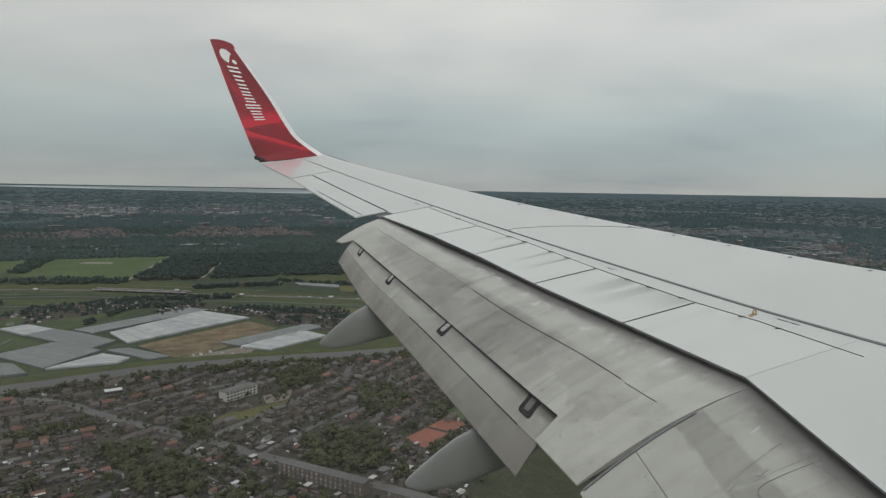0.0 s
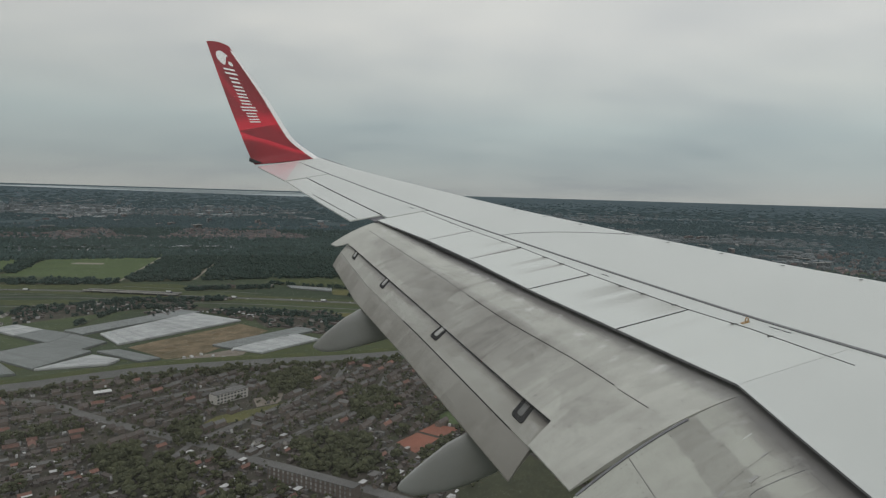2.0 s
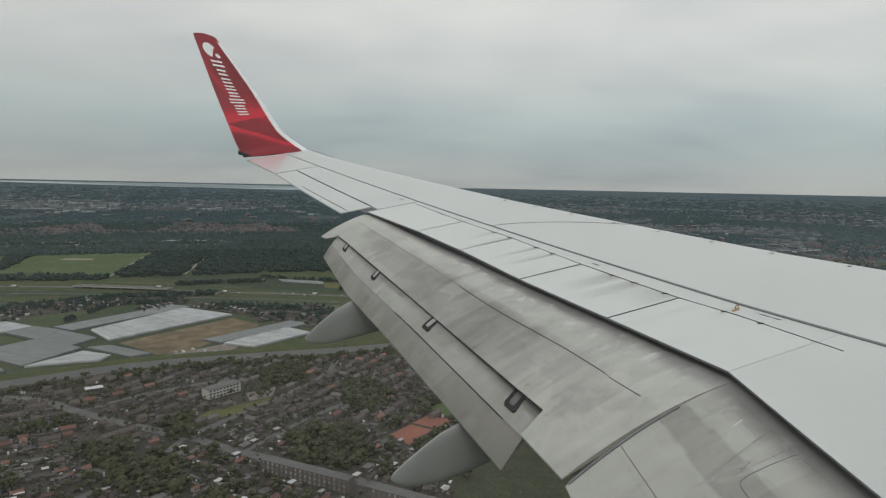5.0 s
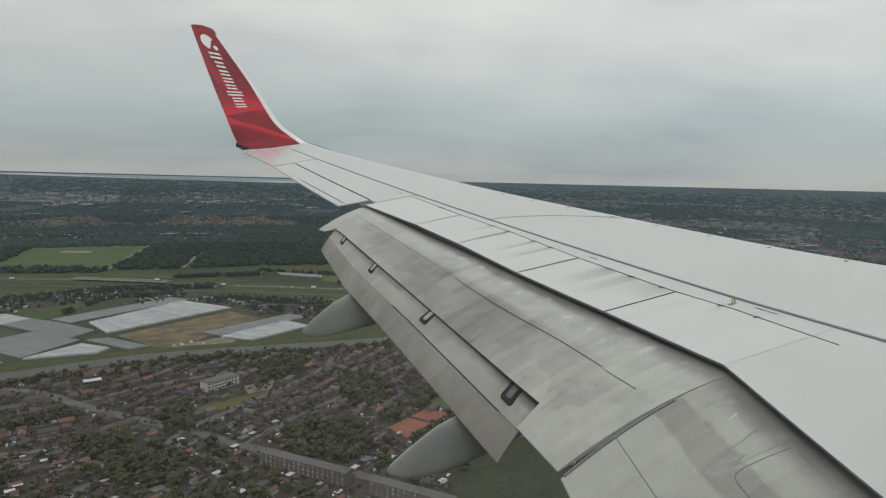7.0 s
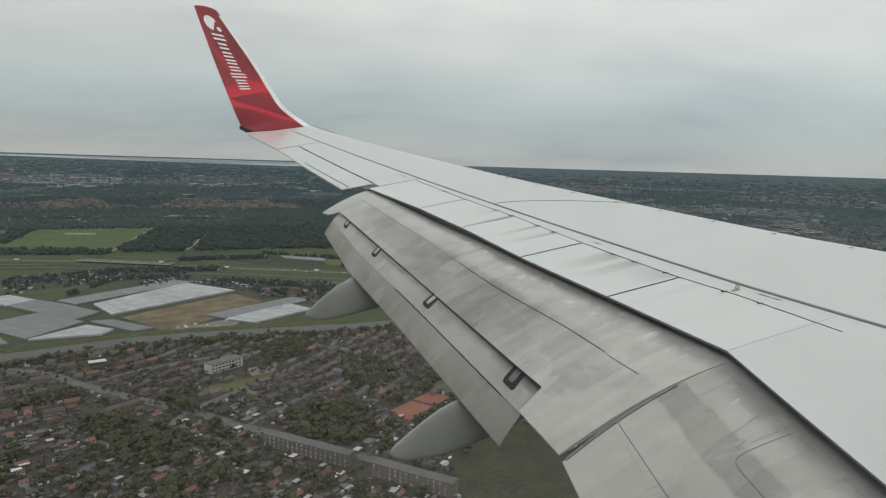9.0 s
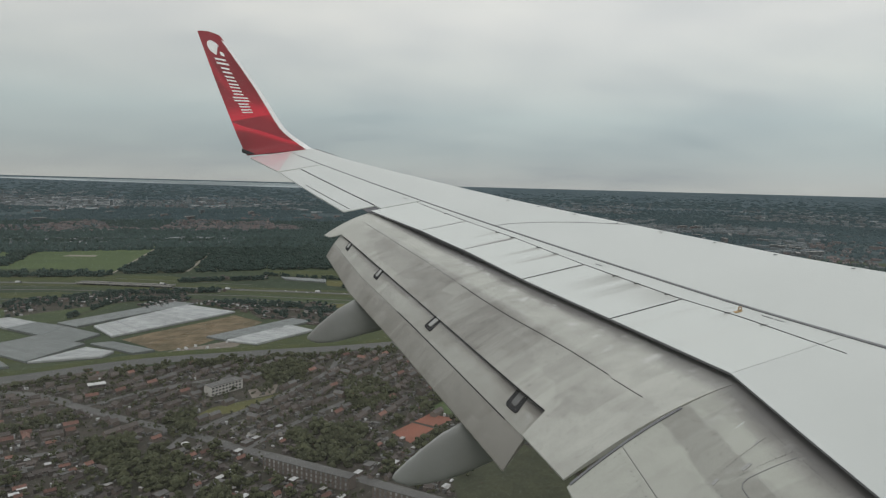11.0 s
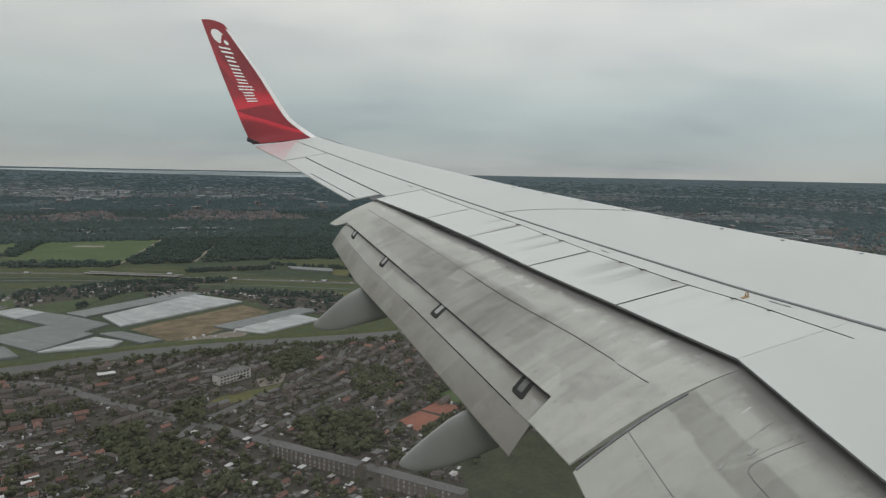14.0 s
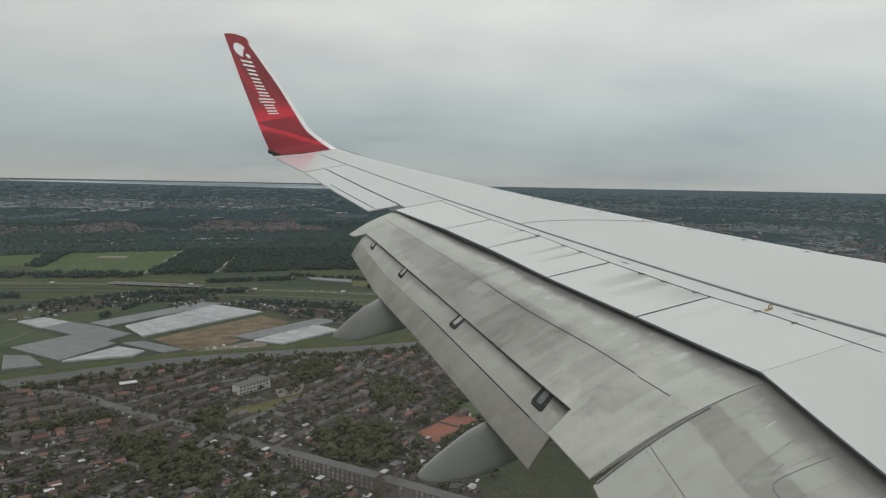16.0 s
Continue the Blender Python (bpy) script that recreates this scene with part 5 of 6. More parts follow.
FARMS = [FARM1, FARM2, FARM3, FARM4]
clutter("pale_garden_clutter", "pale shed roofs and vans between the houses", M_PALE, [TOWN], 170, 1.3, 3.2, 23)
clutter("grey_garden_clutter", "grey flat roofs and paving between the houses", M_ASPH, [TOWN], 900, 2.0, 6.0, 24)
clutter("brown_garden_clutter", "brown sheds and low extensions between the houses", M_TILE_B, [TOWN], 1300, 2.5, 7.0, 25)
clutter("dark_garden_clutter", "dark cars and felt roofs between the houses", M_TILE_G, [TOWN], 900, 1.8, 5.0, 26)
clutter("farm_sheds", "brown sheds and barns along the village road", M_TILE_B, FARMS, 170, 5.0, 14.0, 27)
clutter("farm_clutter", "pale sheds, vans and stored goods in the yards", M_PALE, FARMS, 110, 2.5, 7.0, 28)
clutter("building_plot_clutter", "pale containers and vehicles on the building plot", M_PALE, [PAVED], 14, 2.2, 5.0, 29)

# school, sports hall and the long flats
def slab_block(name, label, category, place, turn, l, d, storeys, wall_mat, roof_mat, window_step=4.0, win=(2.4, 1.6), glass=M_GLASSDARK):
    g = thing(name, label, category, (*place, 0.1), turn)
    h = storeys * 3.2
    v, f = [], []
    box_data(v, f, 0, 0, 0, l, d, h, 0)
    wall = part("wall", mesh_from("wall", v, f, wall_mat), g)
    v, f = [], []
    box_data(v, f, 0, 0, h, l + 0.5, d + 0.5, 0.5, 0)
    part("flat_roof", mesh_from("flat_roof", v, f, roof_mat), g)
    for s in (-1, 1):
        for k in range(int(l / window_step)):
            for z in range(storeys):
                v, f = [], []
                box_data(v, f, -l / 2 + (k + 0.5) * window_step, s * d / 2, z * 3.2 + 0.9, win[0], 0.12, win[1], 0)
                part("window", mesh_from("window", v, f, glass), wall)
    return g


slab_block("school", "white three-storey school with dark window rows", "school", (50, 688), 36, 38, 12, 3, M_RENDER, M_TILE_G)
slab_block("school_wing", "low white school wing with a dark flat roof", "school", (58, 706), 126, 22, 11, 2, M_RENDER, M_TILE_G)
slab_block("sports_hall", "low hall with a white flat roof", "hall", (-72, 735), 15, 16, 9, 1, M_BRICK, M_PALE)
slab_block("flats", "long brown three-storey flats with pale window strips", "flats", (103, 464), -45.5, 76, 9, 3, M_BRICK, M_ASPH, 4.2, (1.5, 2.2), M_BLOCK)
slab_block("flats", "long brown three-storey flats with pale window strips", "flats", (164, 399), -46.5, 62, 9, 3, M_BRICK, M_ASPH, 4.2, (1.5, 2.2), M_BLOCK)
slab_block("clubhouse", "low clubhouse with a white roof in the fields", "hall", (-460, 2480), 0, 60, 14, 1, M_BRICK, M_PALE, 8)

# sand heaps on the building plot
rng = random.Random(19)
for x, y in ((-20, 930), (5, 960), (40, 1010), (60, 1050), (-30, 905), (20, 905)):
    rings = []
    for z, r in ((0.2, 1.0), (1.6, 0.62), (2.6, 0.2)):
        rings.append([(x + 7 * r * math.cos(k * 0.628) * rng.uniform(0.8, 1.2), y + 5 * r * math.sin(k * 0.628) * rng.uniform(0.8, 1.2), z) for k in range(10)])
    tagged(new("sand_heap", loft("sand_heap", rings, M_SOIL)), "heap of brown sand on a building plot", "heap")

# farms and houses beyond the river, along the road
rng = random.Random(8)
for a, b, n in (((-300, 1190), (-140, 1330), 16), ((-120, 1340), (60, 1330), 16), ((80, 1110), (230, 1080), 14), ((-290, 1140), (-265, 1120), 3), ((0, 1500), (170, 1500), 8)):
    for k in range(n):
        f = (k + rng.random()) / n
        x, y = a[0] + (b[0] - a[0]) * f + rng.uniform(-9, 9), a[1] + (b[1] - a[1]) * f + rng.uniform(-14, 14)
        copy_thing(house_kinds[rng.choice((2, 4, 4))], pose(x, y, 0.1, 0, 0, rng.uniform(0, 180)) @ Matrix.Scale(rng.uniform(0.75, 1.0), 4))


# ---- the far city: blocks and roofs beyond the woods, too many and too small to tell apart ----
def built_up(x, y, size=420.0):
    """Where the distant land is built up (positive) and where it is wooded (negative)."""
    return noise.noise(Vector((x / size + 3.3, y / size * 0.7, 0.5))) + 0.5 * noise.noise(Vector((x / size * 2.7, y / size * 1.9, 4.5)))


def scatter(rng, zone, keep):
    a0, a1, d0, d1, n = zone
    for _ in range(n):
        az = radians(rng.uniform(a0, a1))
        d = 1 / rng.uniform(1 / d1, 1 / d0)
        x, y = d * math.sin(az), d * math.cos(az)
        if keep(built_up(x, y, 620 if d < 5000 else 1400)):
            yield x, y, d


def far_buildings(name, label, seed, zones, size, height, material, level=-0.05):
    rng = random.Random(seed)
    verts, faces = [], []
    for zone in zones:
        for x, y, d in scatter(rng, zone, lambda v: v > level):
            k = len(verts)
            box_data(verts, faces, x, y, 0, rng.uniform(*size), rng.uniform(size[0], size[1]) * 0.5, rng.uniform(*height), rng.choice((0.3, 1.87)) + rng.uniform(-0.25, 0.25))
            for i in range(k, len(verts)):
                verts[i] = G(*verts[i])
    return tagged(new(name, mesh_from(name, verts, faces, material)), label, "city", kind="stuff")


def far_roofs(name, label, seed, zones, material, level=-0.1):
    """Quarters of pitched roofs in the distance."""
    rng = random.Random(seed)
    verts, faces = [], []
    for zone in zones:
        for x, y, d in scatter(rng, zone, lambda v: v > level):
            t = rng.choice((0.4, 1.97)) + rng.uniform(-0.2, 0.2)
            l, w, e, r = rng.uniform(5, 13), 4.5, 5, 9
            k = len(verts)
            for px, py, pz in ((-l, -w, 0), (l, -w, 0), (l, w, 0), (-l, w, 0), (-l, -w, e), (l, -w, e), (l, w, e), (-l, w, e), (-l, 0, r), (l, 0, r)):
                verts.append(G(x + px * math.cos(t) - py * math.sin(t), y + px * math.sin(t) + py * math.cos(t), pz))
            faces += [tuple(k + i for i in q) for q in ((0, 1, 5, 4), (2, 3, 7, 6), (1, 2, 6, 9, 5), (3, 0, 4, 8, 7), (4, 5, 9, 8), (6, 7, 8, 9))]
    return tagged(new(name, mesh_from(name, verts, faces, material)), label, "city", kind="stuff")


def far_wood(name, label, seed, zones, material):
    """Distant tree canopy: many low domes, each a tree or a clump of trees."""
    rng = random.Random(seed)
    verts, faces = [], []
    for a0, a1, d0, d1, n, size, level in zones:
        for x, y, d in scatter(rng, (a0, a1, d0, d1, n), lambda v: v < level):
            s = size * rng.uniform(0.55, 1.3)
            h = rng.uniform(8, 15) * (1 if size < 30 else 1.3)
            k = len(verts)
            t = rng.uniform(0, 1)
            for r, z, m in ((1.0, 0.0, 6), (0.75, 0.65, 6)):
                for q in range(m):
                    w = s * r * rng.uniform(0.75, 1.2)
                    verts.append(G(x + w * math.cos(t + q * 1.047), y + w * math.sin(t + q * 1.047), h * z * rng.uniform(0.8, 1.1)))
            verts.append(G(x, y, h))
            faces += [(k + q, k + (q + 1) % 6, k + 6 + (q + 1) % 6, k + 6 + q) for q in range(6)] + [(k + 6 + q, k + 6 + (q + 1) % 6, k + 12) for q in range(6)]
    return tagged(new(name, mesh_from(name, verts, faces, material)), label, "woodland", kind="stuff")


# haze over these woods and the city lies in their material colours
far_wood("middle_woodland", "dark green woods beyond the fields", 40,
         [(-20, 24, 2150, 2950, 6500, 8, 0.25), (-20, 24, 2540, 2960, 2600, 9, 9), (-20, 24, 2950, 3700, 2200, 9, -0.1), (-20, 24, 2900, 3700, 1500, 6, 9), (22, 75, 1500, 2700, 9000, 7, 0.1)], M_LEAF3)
far_wood("distant_woodland", "dark woods in the distance, tinted blue by painted haze", 41,
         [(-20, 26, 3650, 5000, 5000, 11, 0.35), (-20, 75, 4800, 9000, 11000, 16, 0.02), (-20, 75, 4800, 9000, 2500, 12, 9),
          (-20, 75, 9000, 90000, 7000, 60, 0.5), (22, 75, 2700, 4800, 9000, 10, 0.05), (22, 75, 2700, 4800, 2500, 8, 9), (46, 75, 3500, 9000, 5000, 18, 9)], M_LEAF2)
far_roofs("distant_red_roofs", "quarters of orange-red roofs in the distance", 45,
          [(-11, 4, 2900, 3650, 560), (3, 12, 3000, 4000, 700), (-20, -9, 3000, 3600, 150), (42, 66, 1700, 3000, 420), (-20, 10, 5000, 8000, 350)], M_FARRED, -0.12)
far_roofs("distant_brown_roofs", "quarters of brown roofs in the distance", 46, [(-20, 16, 2850, 3750, 800), (-18, 6, 2330, 2560, 170), (20, 70, 1500, 5000, 1500)], M_FARBROWN)
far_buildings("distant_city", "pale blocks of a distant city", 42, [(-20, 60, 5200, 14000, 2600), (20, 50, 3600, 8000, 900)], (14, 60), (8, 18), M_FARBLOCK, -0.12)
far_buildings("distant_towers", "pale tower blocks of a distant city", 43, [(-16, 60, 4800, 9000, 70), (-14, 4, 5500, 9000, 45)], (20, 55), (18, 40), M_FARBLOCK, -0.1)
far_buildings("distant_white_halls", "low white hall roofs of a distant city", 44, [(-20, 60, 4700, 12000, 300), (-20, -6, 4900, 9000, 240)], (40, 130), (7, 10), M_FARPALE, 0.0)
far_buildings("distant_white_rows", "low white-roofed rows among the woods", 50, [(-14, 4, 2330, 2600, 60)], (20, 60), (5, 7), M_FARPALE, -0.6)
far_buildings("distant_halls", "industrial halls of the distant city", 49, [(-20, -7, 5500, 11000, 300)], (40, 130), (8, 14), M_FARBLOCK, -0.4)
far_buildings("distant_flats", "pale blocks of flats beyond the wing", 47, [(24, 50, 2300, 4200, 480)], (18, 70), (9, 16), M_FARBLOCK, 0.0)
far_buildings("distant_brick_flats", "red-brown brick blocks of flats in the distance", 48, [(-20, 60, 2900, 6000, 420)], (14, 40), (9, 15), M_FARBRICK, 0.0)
# blocks of flats beyond the wing, large enough to tell apart
def apartment_block(az, dist, l, d, storeys, turn, wall_mat, label):
    x, y = dist * math.sin(radians(az)), dist * math.cos(radians(az))
    s = far_scale(x, y)
    g = thing("apartment_block", label, "flats", G(x, y), turn, "flats of the distant quarter")
    h = storeys * 3.0
    v, f = [], []
    box_data(v, f, 0, 0, 0, l * s, d * s, h * s, 0)
    part("wall", mesh_from("wall", v, f, wall_mat), g)
    v, f = [], []
    box_data(v, f, 0, 0, h * s, (l + 0.8) * s, (d + 0.8) * s, 0.9 * s, 0)
    part("flat_roof", mesh_from("flat_roof", v, f, M_CONC), g)
    v, f = [], []
    box_data(v, f, l * 0.2 * s, 0, (h + 0.9) * s, 6 * s, 5 * s, 3 * s, 0)
    part("lift_house", mesh_from("lift_house", v, f, wall_mat), g)
    for k in range(storeys):
        for side in (-1, 1):
            v, f = [], []
            box_data(v, f, 0, side * d / 2 * s, (k * 3.0 + 1.0) * s, l * 0.94 * s, 0.3 * s, 1.5 * s, 0)
            part("window_band", mesh_from("window_band", v, f, M_GLASSDARK), g)
    return g


rng = random.Random(91)
for k in range(44):
    az = rng.uniform(29, 50) if k < 34 else rng.uniform(-12, 6)
    dist = rng.uniform(2500, 4200) if k < 34 else rng.uniform(3600, 5200)
    pale = rng.random() < 0.6
    apartment_block(az, dist, rng.uniform(35, 80), 12, rng.choice((4, 4, 5, 6, 8)), rng.choice((10, 100, 55)) + rng.uniform(-8, 8), M_FARPALE if pale and k % 4 == 0 else M_FARBLOCK if pale else M_FARBRICK,
                    "pale block of flats with window bands" if pale else "brown-red brick block of flats with window bands")
# the lake on the horizon
lake = [G(d * math.sin(radians(a)), d * math.cos(radians(a)), 1.0) for a, d in ((-18, 70000), (-8, 40000), (0, 31000), (8, 27000), (13, 27000), (14, 80000), (0, 110000), (-12, 110000))]
tagged(new("lake_water", mesh_from("lake_water", lake, [tuple(range(8))], M_LAKE)), "pale grey lake on the horizon", "water", kind="structure")


# ---- outskirts on both sides: wet meadows, a canal, a marina; sports grounds and a highway bridge ----
ribbon("canal_water", [(-850, 900), (-790, 1104), (-744, 1437), (-689, 2515), (-640, 3300)], 34, M_WATER, "straight grey canal between woods", "water", 0.3)
wood("canal_wood", [row((-1000, 1750), (-800, 2400), 220), row((-690, 1500), (-640, 2400), 50), row((-560, 950), (-520, 1290), 36)], 15, 12, 14, 5, M_LEAFM, "dark green wood beside the canal", 51)
for k, (cx, cy, w, h) in enumerate(((-640, 1150, 90, 24), (-600, 1080, 110, 30), (-585, 990, 80, 34), (-470, 1150, 70, 20), (-445, 1090, 60, 18), (-490, 1045, 50, 16))):
    rag = random.Random(60 + k)
    patch("marsh_pool", [(cx + w * math.cos(q * 0.524) * rag.uniform(0.6, 1.1), cy + h * math.sin(q * 0.524) * rag.uniform(0.6, 1.1)) for q in range(12)], M_WATER, "shallow grey pool in a wet meadow", "water", 0.28)
patch("wet_meadow", [(-760, 1020), (-700, 1290), (-380, 1230), (-360, 1050), (-540, 930), (-680, 940)], M_GRASS, "wet meadow with shallow pools", lift=0.12, rag=6)
patch("pasture", [(-790, 1020), (-684, 984), (-652, 876), (-760, 850)], M_GRASS, "green pasture beside trees", lift=0.16, rag=4)
patch("rough_field", [(-513, 776), (-433, 715), (-448, 690), (-500, 712)], M_LAWN, "rough yellow-green field by the water", lift=0.16, rag=3)
greenhouse([(-432, 850), (-430, 806), (-391, 770), (-362, 790)], M_GH_WHITE, "long white greenhouse beside a field", 8)


def boat_model(length, material, label):
    g = thing("motor_boat", label, "boat", group="boats moored in the marina")
    n, rings = 9, []
    for z, s in ((0.0, 0.7), (0.9, 1.0)):
        ring = [(length * (i / 8 - 0.5), 0.17 * length * s * (1 - max(0, i / 8 - 0.45) ** 2 * 3.2), z) for i in range(n)]
        rings.append(ring + [(x, -y, z2) for x, y, z2 in reversed(ring)])
    part("hull", loft("hull", rings, material, True, False), g)
    v, f = [], []
    box_data(v, f, -length * 0.08, 0, 0.9, length * 0.4, length * 0.2, 1.1, 0)
    part("cabin", mesh_from("cabin", v, f, M_CAR_W), g)
    v, f = [], []
    box_data(v, f, -length * 0.08, 0, 1.35, length * 0.405, length * 0.205, 0.35, 0)
    part("window_band", mesh_from("window_band", v, f, M_GLASSDARK), g)
    return g


boats = [boat_model(10, M_CAR_W, "white motor boat moored in a marina"), boat_model(7, M_PALE, "small pale boat moored in a marina")]
rng = random.Random(71)
used_b = set()
for k in range(34):
    f = k / 34
    x, y = -440 + 100 * f + rng.uniform(-6, 6), 660 + 26 * f + rng.uniform(-10, 10)
    put(boats, used_b, rng.randrange(2), pose(x, y, 0.05, 0, 0, rng.choice((25, 115)) + rng.uniform(-10, 10)))

# ahead of the aircraft: sports grounds, woods and fields
patch("sports_pitch", [(300, 790), (345, 830), (400, 760), (350, 725)], M_GRASS, "bright green sports pitch", lift=0.2)
patch("gravel_pitch", [(355, 842), (410, 880), (452, 820), (405, 770)], M_TRACK, "brown-red gravel pitch", "pitch", 0.2)
patch("clay_court", [(285, 745), (305, 765), (325, 745), (305, 725)], M_CLAY, "orange-red clay tennis courts", "court", 0.2)
patch("sports_pitch", [(410, 740), (470, 800), (510, 755), (450, 700)], M_GRASS, "bright green sports pitch", lift=0.2)
patch("rough_field", [(416, 549), (500, 663), (564, 559), (480, 470)], M_LAWN, "olive-green rough field", lift=0.2, rag=4)
patch("rough_field", [(519, 681), (622, 752), (698, 640), (602, 583)], M_VERGE, "olive-green rough field with bushes", lift=0.2, rag=4)
patch("rough_field", [(600, 790), (680, 900), (800, 760), (720, 650)], M_LAWN, "olive-green rough field", lift=0.18, rag=4)
ribbon("shell_path", [(345, 889), (449, 731), (504, 677), (590, 552), (640, 505)], 4, M_PATH, "pale shell path between fields", "path")
ribbon("shell_path", [(613, 932), (673, 760), (760, 625)], 4, M_PATH, "pale shell path between fields", "path")
wood("grove", [[(300, 860), (420, 990), (520, 940), (540, 850), (440, 830)], row((460, 690), (560, 800), 20), row((330, 700), (460, 560), 16)], 9, 11, 10, 6, M_LEAF, "dense dark green grove beside sports fields", 52)
slab_block("depot", "low depot with a grey flat roof", "hall", (566, 900), 40, 46, 28, 1, M_BRICK, M_PALE, 9)


def river_bridge():
    a, b = Vector((560, 1119)), Vector((690, 1052))
    l, m, turn = (b - a).length, (a + b) / 2, math.atan2((b - a).y, (b - a).x)
    g = thing("highway_bridge", "long pale concrete highway bridge across the river", "bridge", (m.x, m.y, 0), math.degrees(turn))
    v, f = [], []
    box_data(v, f, 0, 0, 5.0, l, 18, 1.2, 0)
    part("deck", mesh_from("deck", v, f, M_ASPH), g, "grey asphalt deck")
    for s in (-1, 1):
        v, f = [], []
        box_data(v, f, 0, s * 9.3, 4.6, l, 0.5, 2.6, 0)
        part("parapet", mesh_from("parapet", v, f, M_CONC), g)
    for k in range(6):
        v, f = [], []
        box_data(v, f, (k - 2.5) * l / 6, 0, 0.0, 1.6, 14, 5.0, 0)
        part("pier", mesh_from("pier", v, f, M_CONC), g)


river_bridge()
# cars and lorries on the highway
lorry = thing("lorry", "white box lorry on the highway", "lorry", group="traffic on the highway")
for name, x, z, l, w, h, m in (("box_body", -1.2, 1.0, 9.0, 2.5, 2.9, M_CAR_W), ("cab", 4.6, 0.7, 2.2, 2.4, 2.4, M_CAR_D), ("chassis", 0.4, 0.45, 10.4, 2.1, 0.5, M_TYRE)):
    v, f = [], []
    box_data(v, f, x, 0, z, l, w, h, 0)
    part(name, mesh_from(name, v, f, m), lorry)
rng = random.Random(81)
first = True
for k in range(34):
    seg = rng.randrange(1, len(HIGHWAY) - 2)
    a, b = Vector(HIGHWAY[seg]), Vector(HIGHWAY[seg + 1])
    d = (b - a).normalized()
    p = a.lerp(b, rng.random()) + Vector((-d.y, d.x)) * rng.choice((-5.5, -2.5, 2.5, 5.5))
    z = 4.5 if -212 < p.x < -30 else 6.2 if 560 < p.x < 690 else 0.62
    m = pose(p.x, p.y, z, 0, 0, math.degrees(math.atan2(d.y, d.x)))
    if k % 6 == 0:
        if first:
            lorry.matrix_basis = m
            first = False
        else:
            copy_thing(lorry, m)
    else:
        t = copy_thing(car_kinds[rng.randrange(2)], m)
        tagged(t, "car driving on the grey highway", group="traffic on the highway")


# ---- small things on the wing ----
def strip(name, top, path, width, material, parent, lift=0.003, label=""):
    """A narrow joint or seal laid along a path of (u, v) on a surface."""
    pts = [Vector(top(u, v)) for u, v in path]
    verts, faces = [], []
    for i, p in enumerate(pts):
        d = (pts[min(i + 1, len(pts) - 1)] - pts[max(i - 1, 0)]).normalized()
        n = d.cross(Vector((0, 0, 1))).normalized()
        w = width(i / (len(pts) - 1)) if callable(width) else width
        for s, z in ((-1, lift), (1, lift), (1, -0.004), (-1, -0.004)):
            q = p + n * s * w / 2
            verts.append((q.x, q.y, q.z + z))
    for i in range(len(pts) - 1):
        for j in range(4):
            faces.append((i * 4 + j, i * 4 + (j + 1) % 4, i * 4 + 4 + (j + 1) % 4, i * 4 + 4 + j))
    n = len(pts) * 4
    faces += [(0, 1, 2, 3), (n - 4, n - 3, n - 2, n - 1)]
    return part(name, fix(mesh_from(name, verts, faces, material)), parent, label)


def line(u0, v0, u1, v1, n=16):
    return [(u0 + (u1 - u0) * i / n, v0 + (v1 - v0) * i / n) for i in range(n + 1)]


def sv(s, tuck=0.5):
    return (s + tuck) / (1 + tuck)


def rivets(name, top, paths, radius, parent, rng):
    """Rows of small dark fasteners."""
    verts, faces = [], []
    for path in paths:
        for u, v in path:
            if rng.random() < 0.15:
                continue
            p = Vector(top(u, v))
            r = radius * rng.uniform(0.6, 1.15)
            k = len(verts)
            verts += [(p.x + r * math.cos(a * 1.047), p.y + r * math.sin(a * 1.047), p.z + 0.003 + (p.x - p.x - r * math.cos(a * 1.047)) * -0.35) for a in range(6)]
            verts.append((p.x, p.y, p.z + 0.006))
            faces += [(k + a, k + (a + 1) % 6, k + 6) for a in range(6)]
    ob = part(name, mesh_from(name, verts, faces, M_PLATE), parent, "small dark fasteners in rows")
    return tagged(ob, kind="stuff")


rng = random.Random(21)
strip("panel_joint", outboard_top, [(0.03, sv(0.45)), (0.2, sv(0.462)), (0.4, sv(0.485)), (0.5, sv(0.51))], 0.003, M_SEAL, outboard_flap)
strip("panel_joint", outboard_top, [(0.5, sv(0.51)), (0.56, sv(0.525)), (0.62, sv(0.53)), (0.665, sv(0.525)), (0.735, sv(0.511)), (0.80, sv(0.503)), (0.87, sv(0.513)), (0.8915, sv(0.517))], 0.009, M_SLOT, outboard_flap)
strip("panel_joint", outboard_top, line(0.8939, sv(0.430), 0.955, sv(0.428)), 0.007, M_SLOT, outboard_flap)
strip("panel_joint", inboard_top, line(0.0, sv(0.707), 0.40, sv(0.707)), 0.0045, M_PLATE, inboard_flap)
strip("gap_seal", inboard_top, line(0.002, sv(0.36), 0.002, sv(0.985)), 0.024, M_SEAL, inboard_flap, 0.010, "grey rubber seal between the flaps")
strip("access_panel_joint", inboard_top, [(0.224, sv(0.10)), (0.225, sv(0.237)), (0.226, sv(0.345)), (0.230, sv(0.382)), (0.239, sv(0.402)), (0.26, sv(0.408)), (0.45, sv(0.41))], 0.006, M_SEAL, inboard_flap)
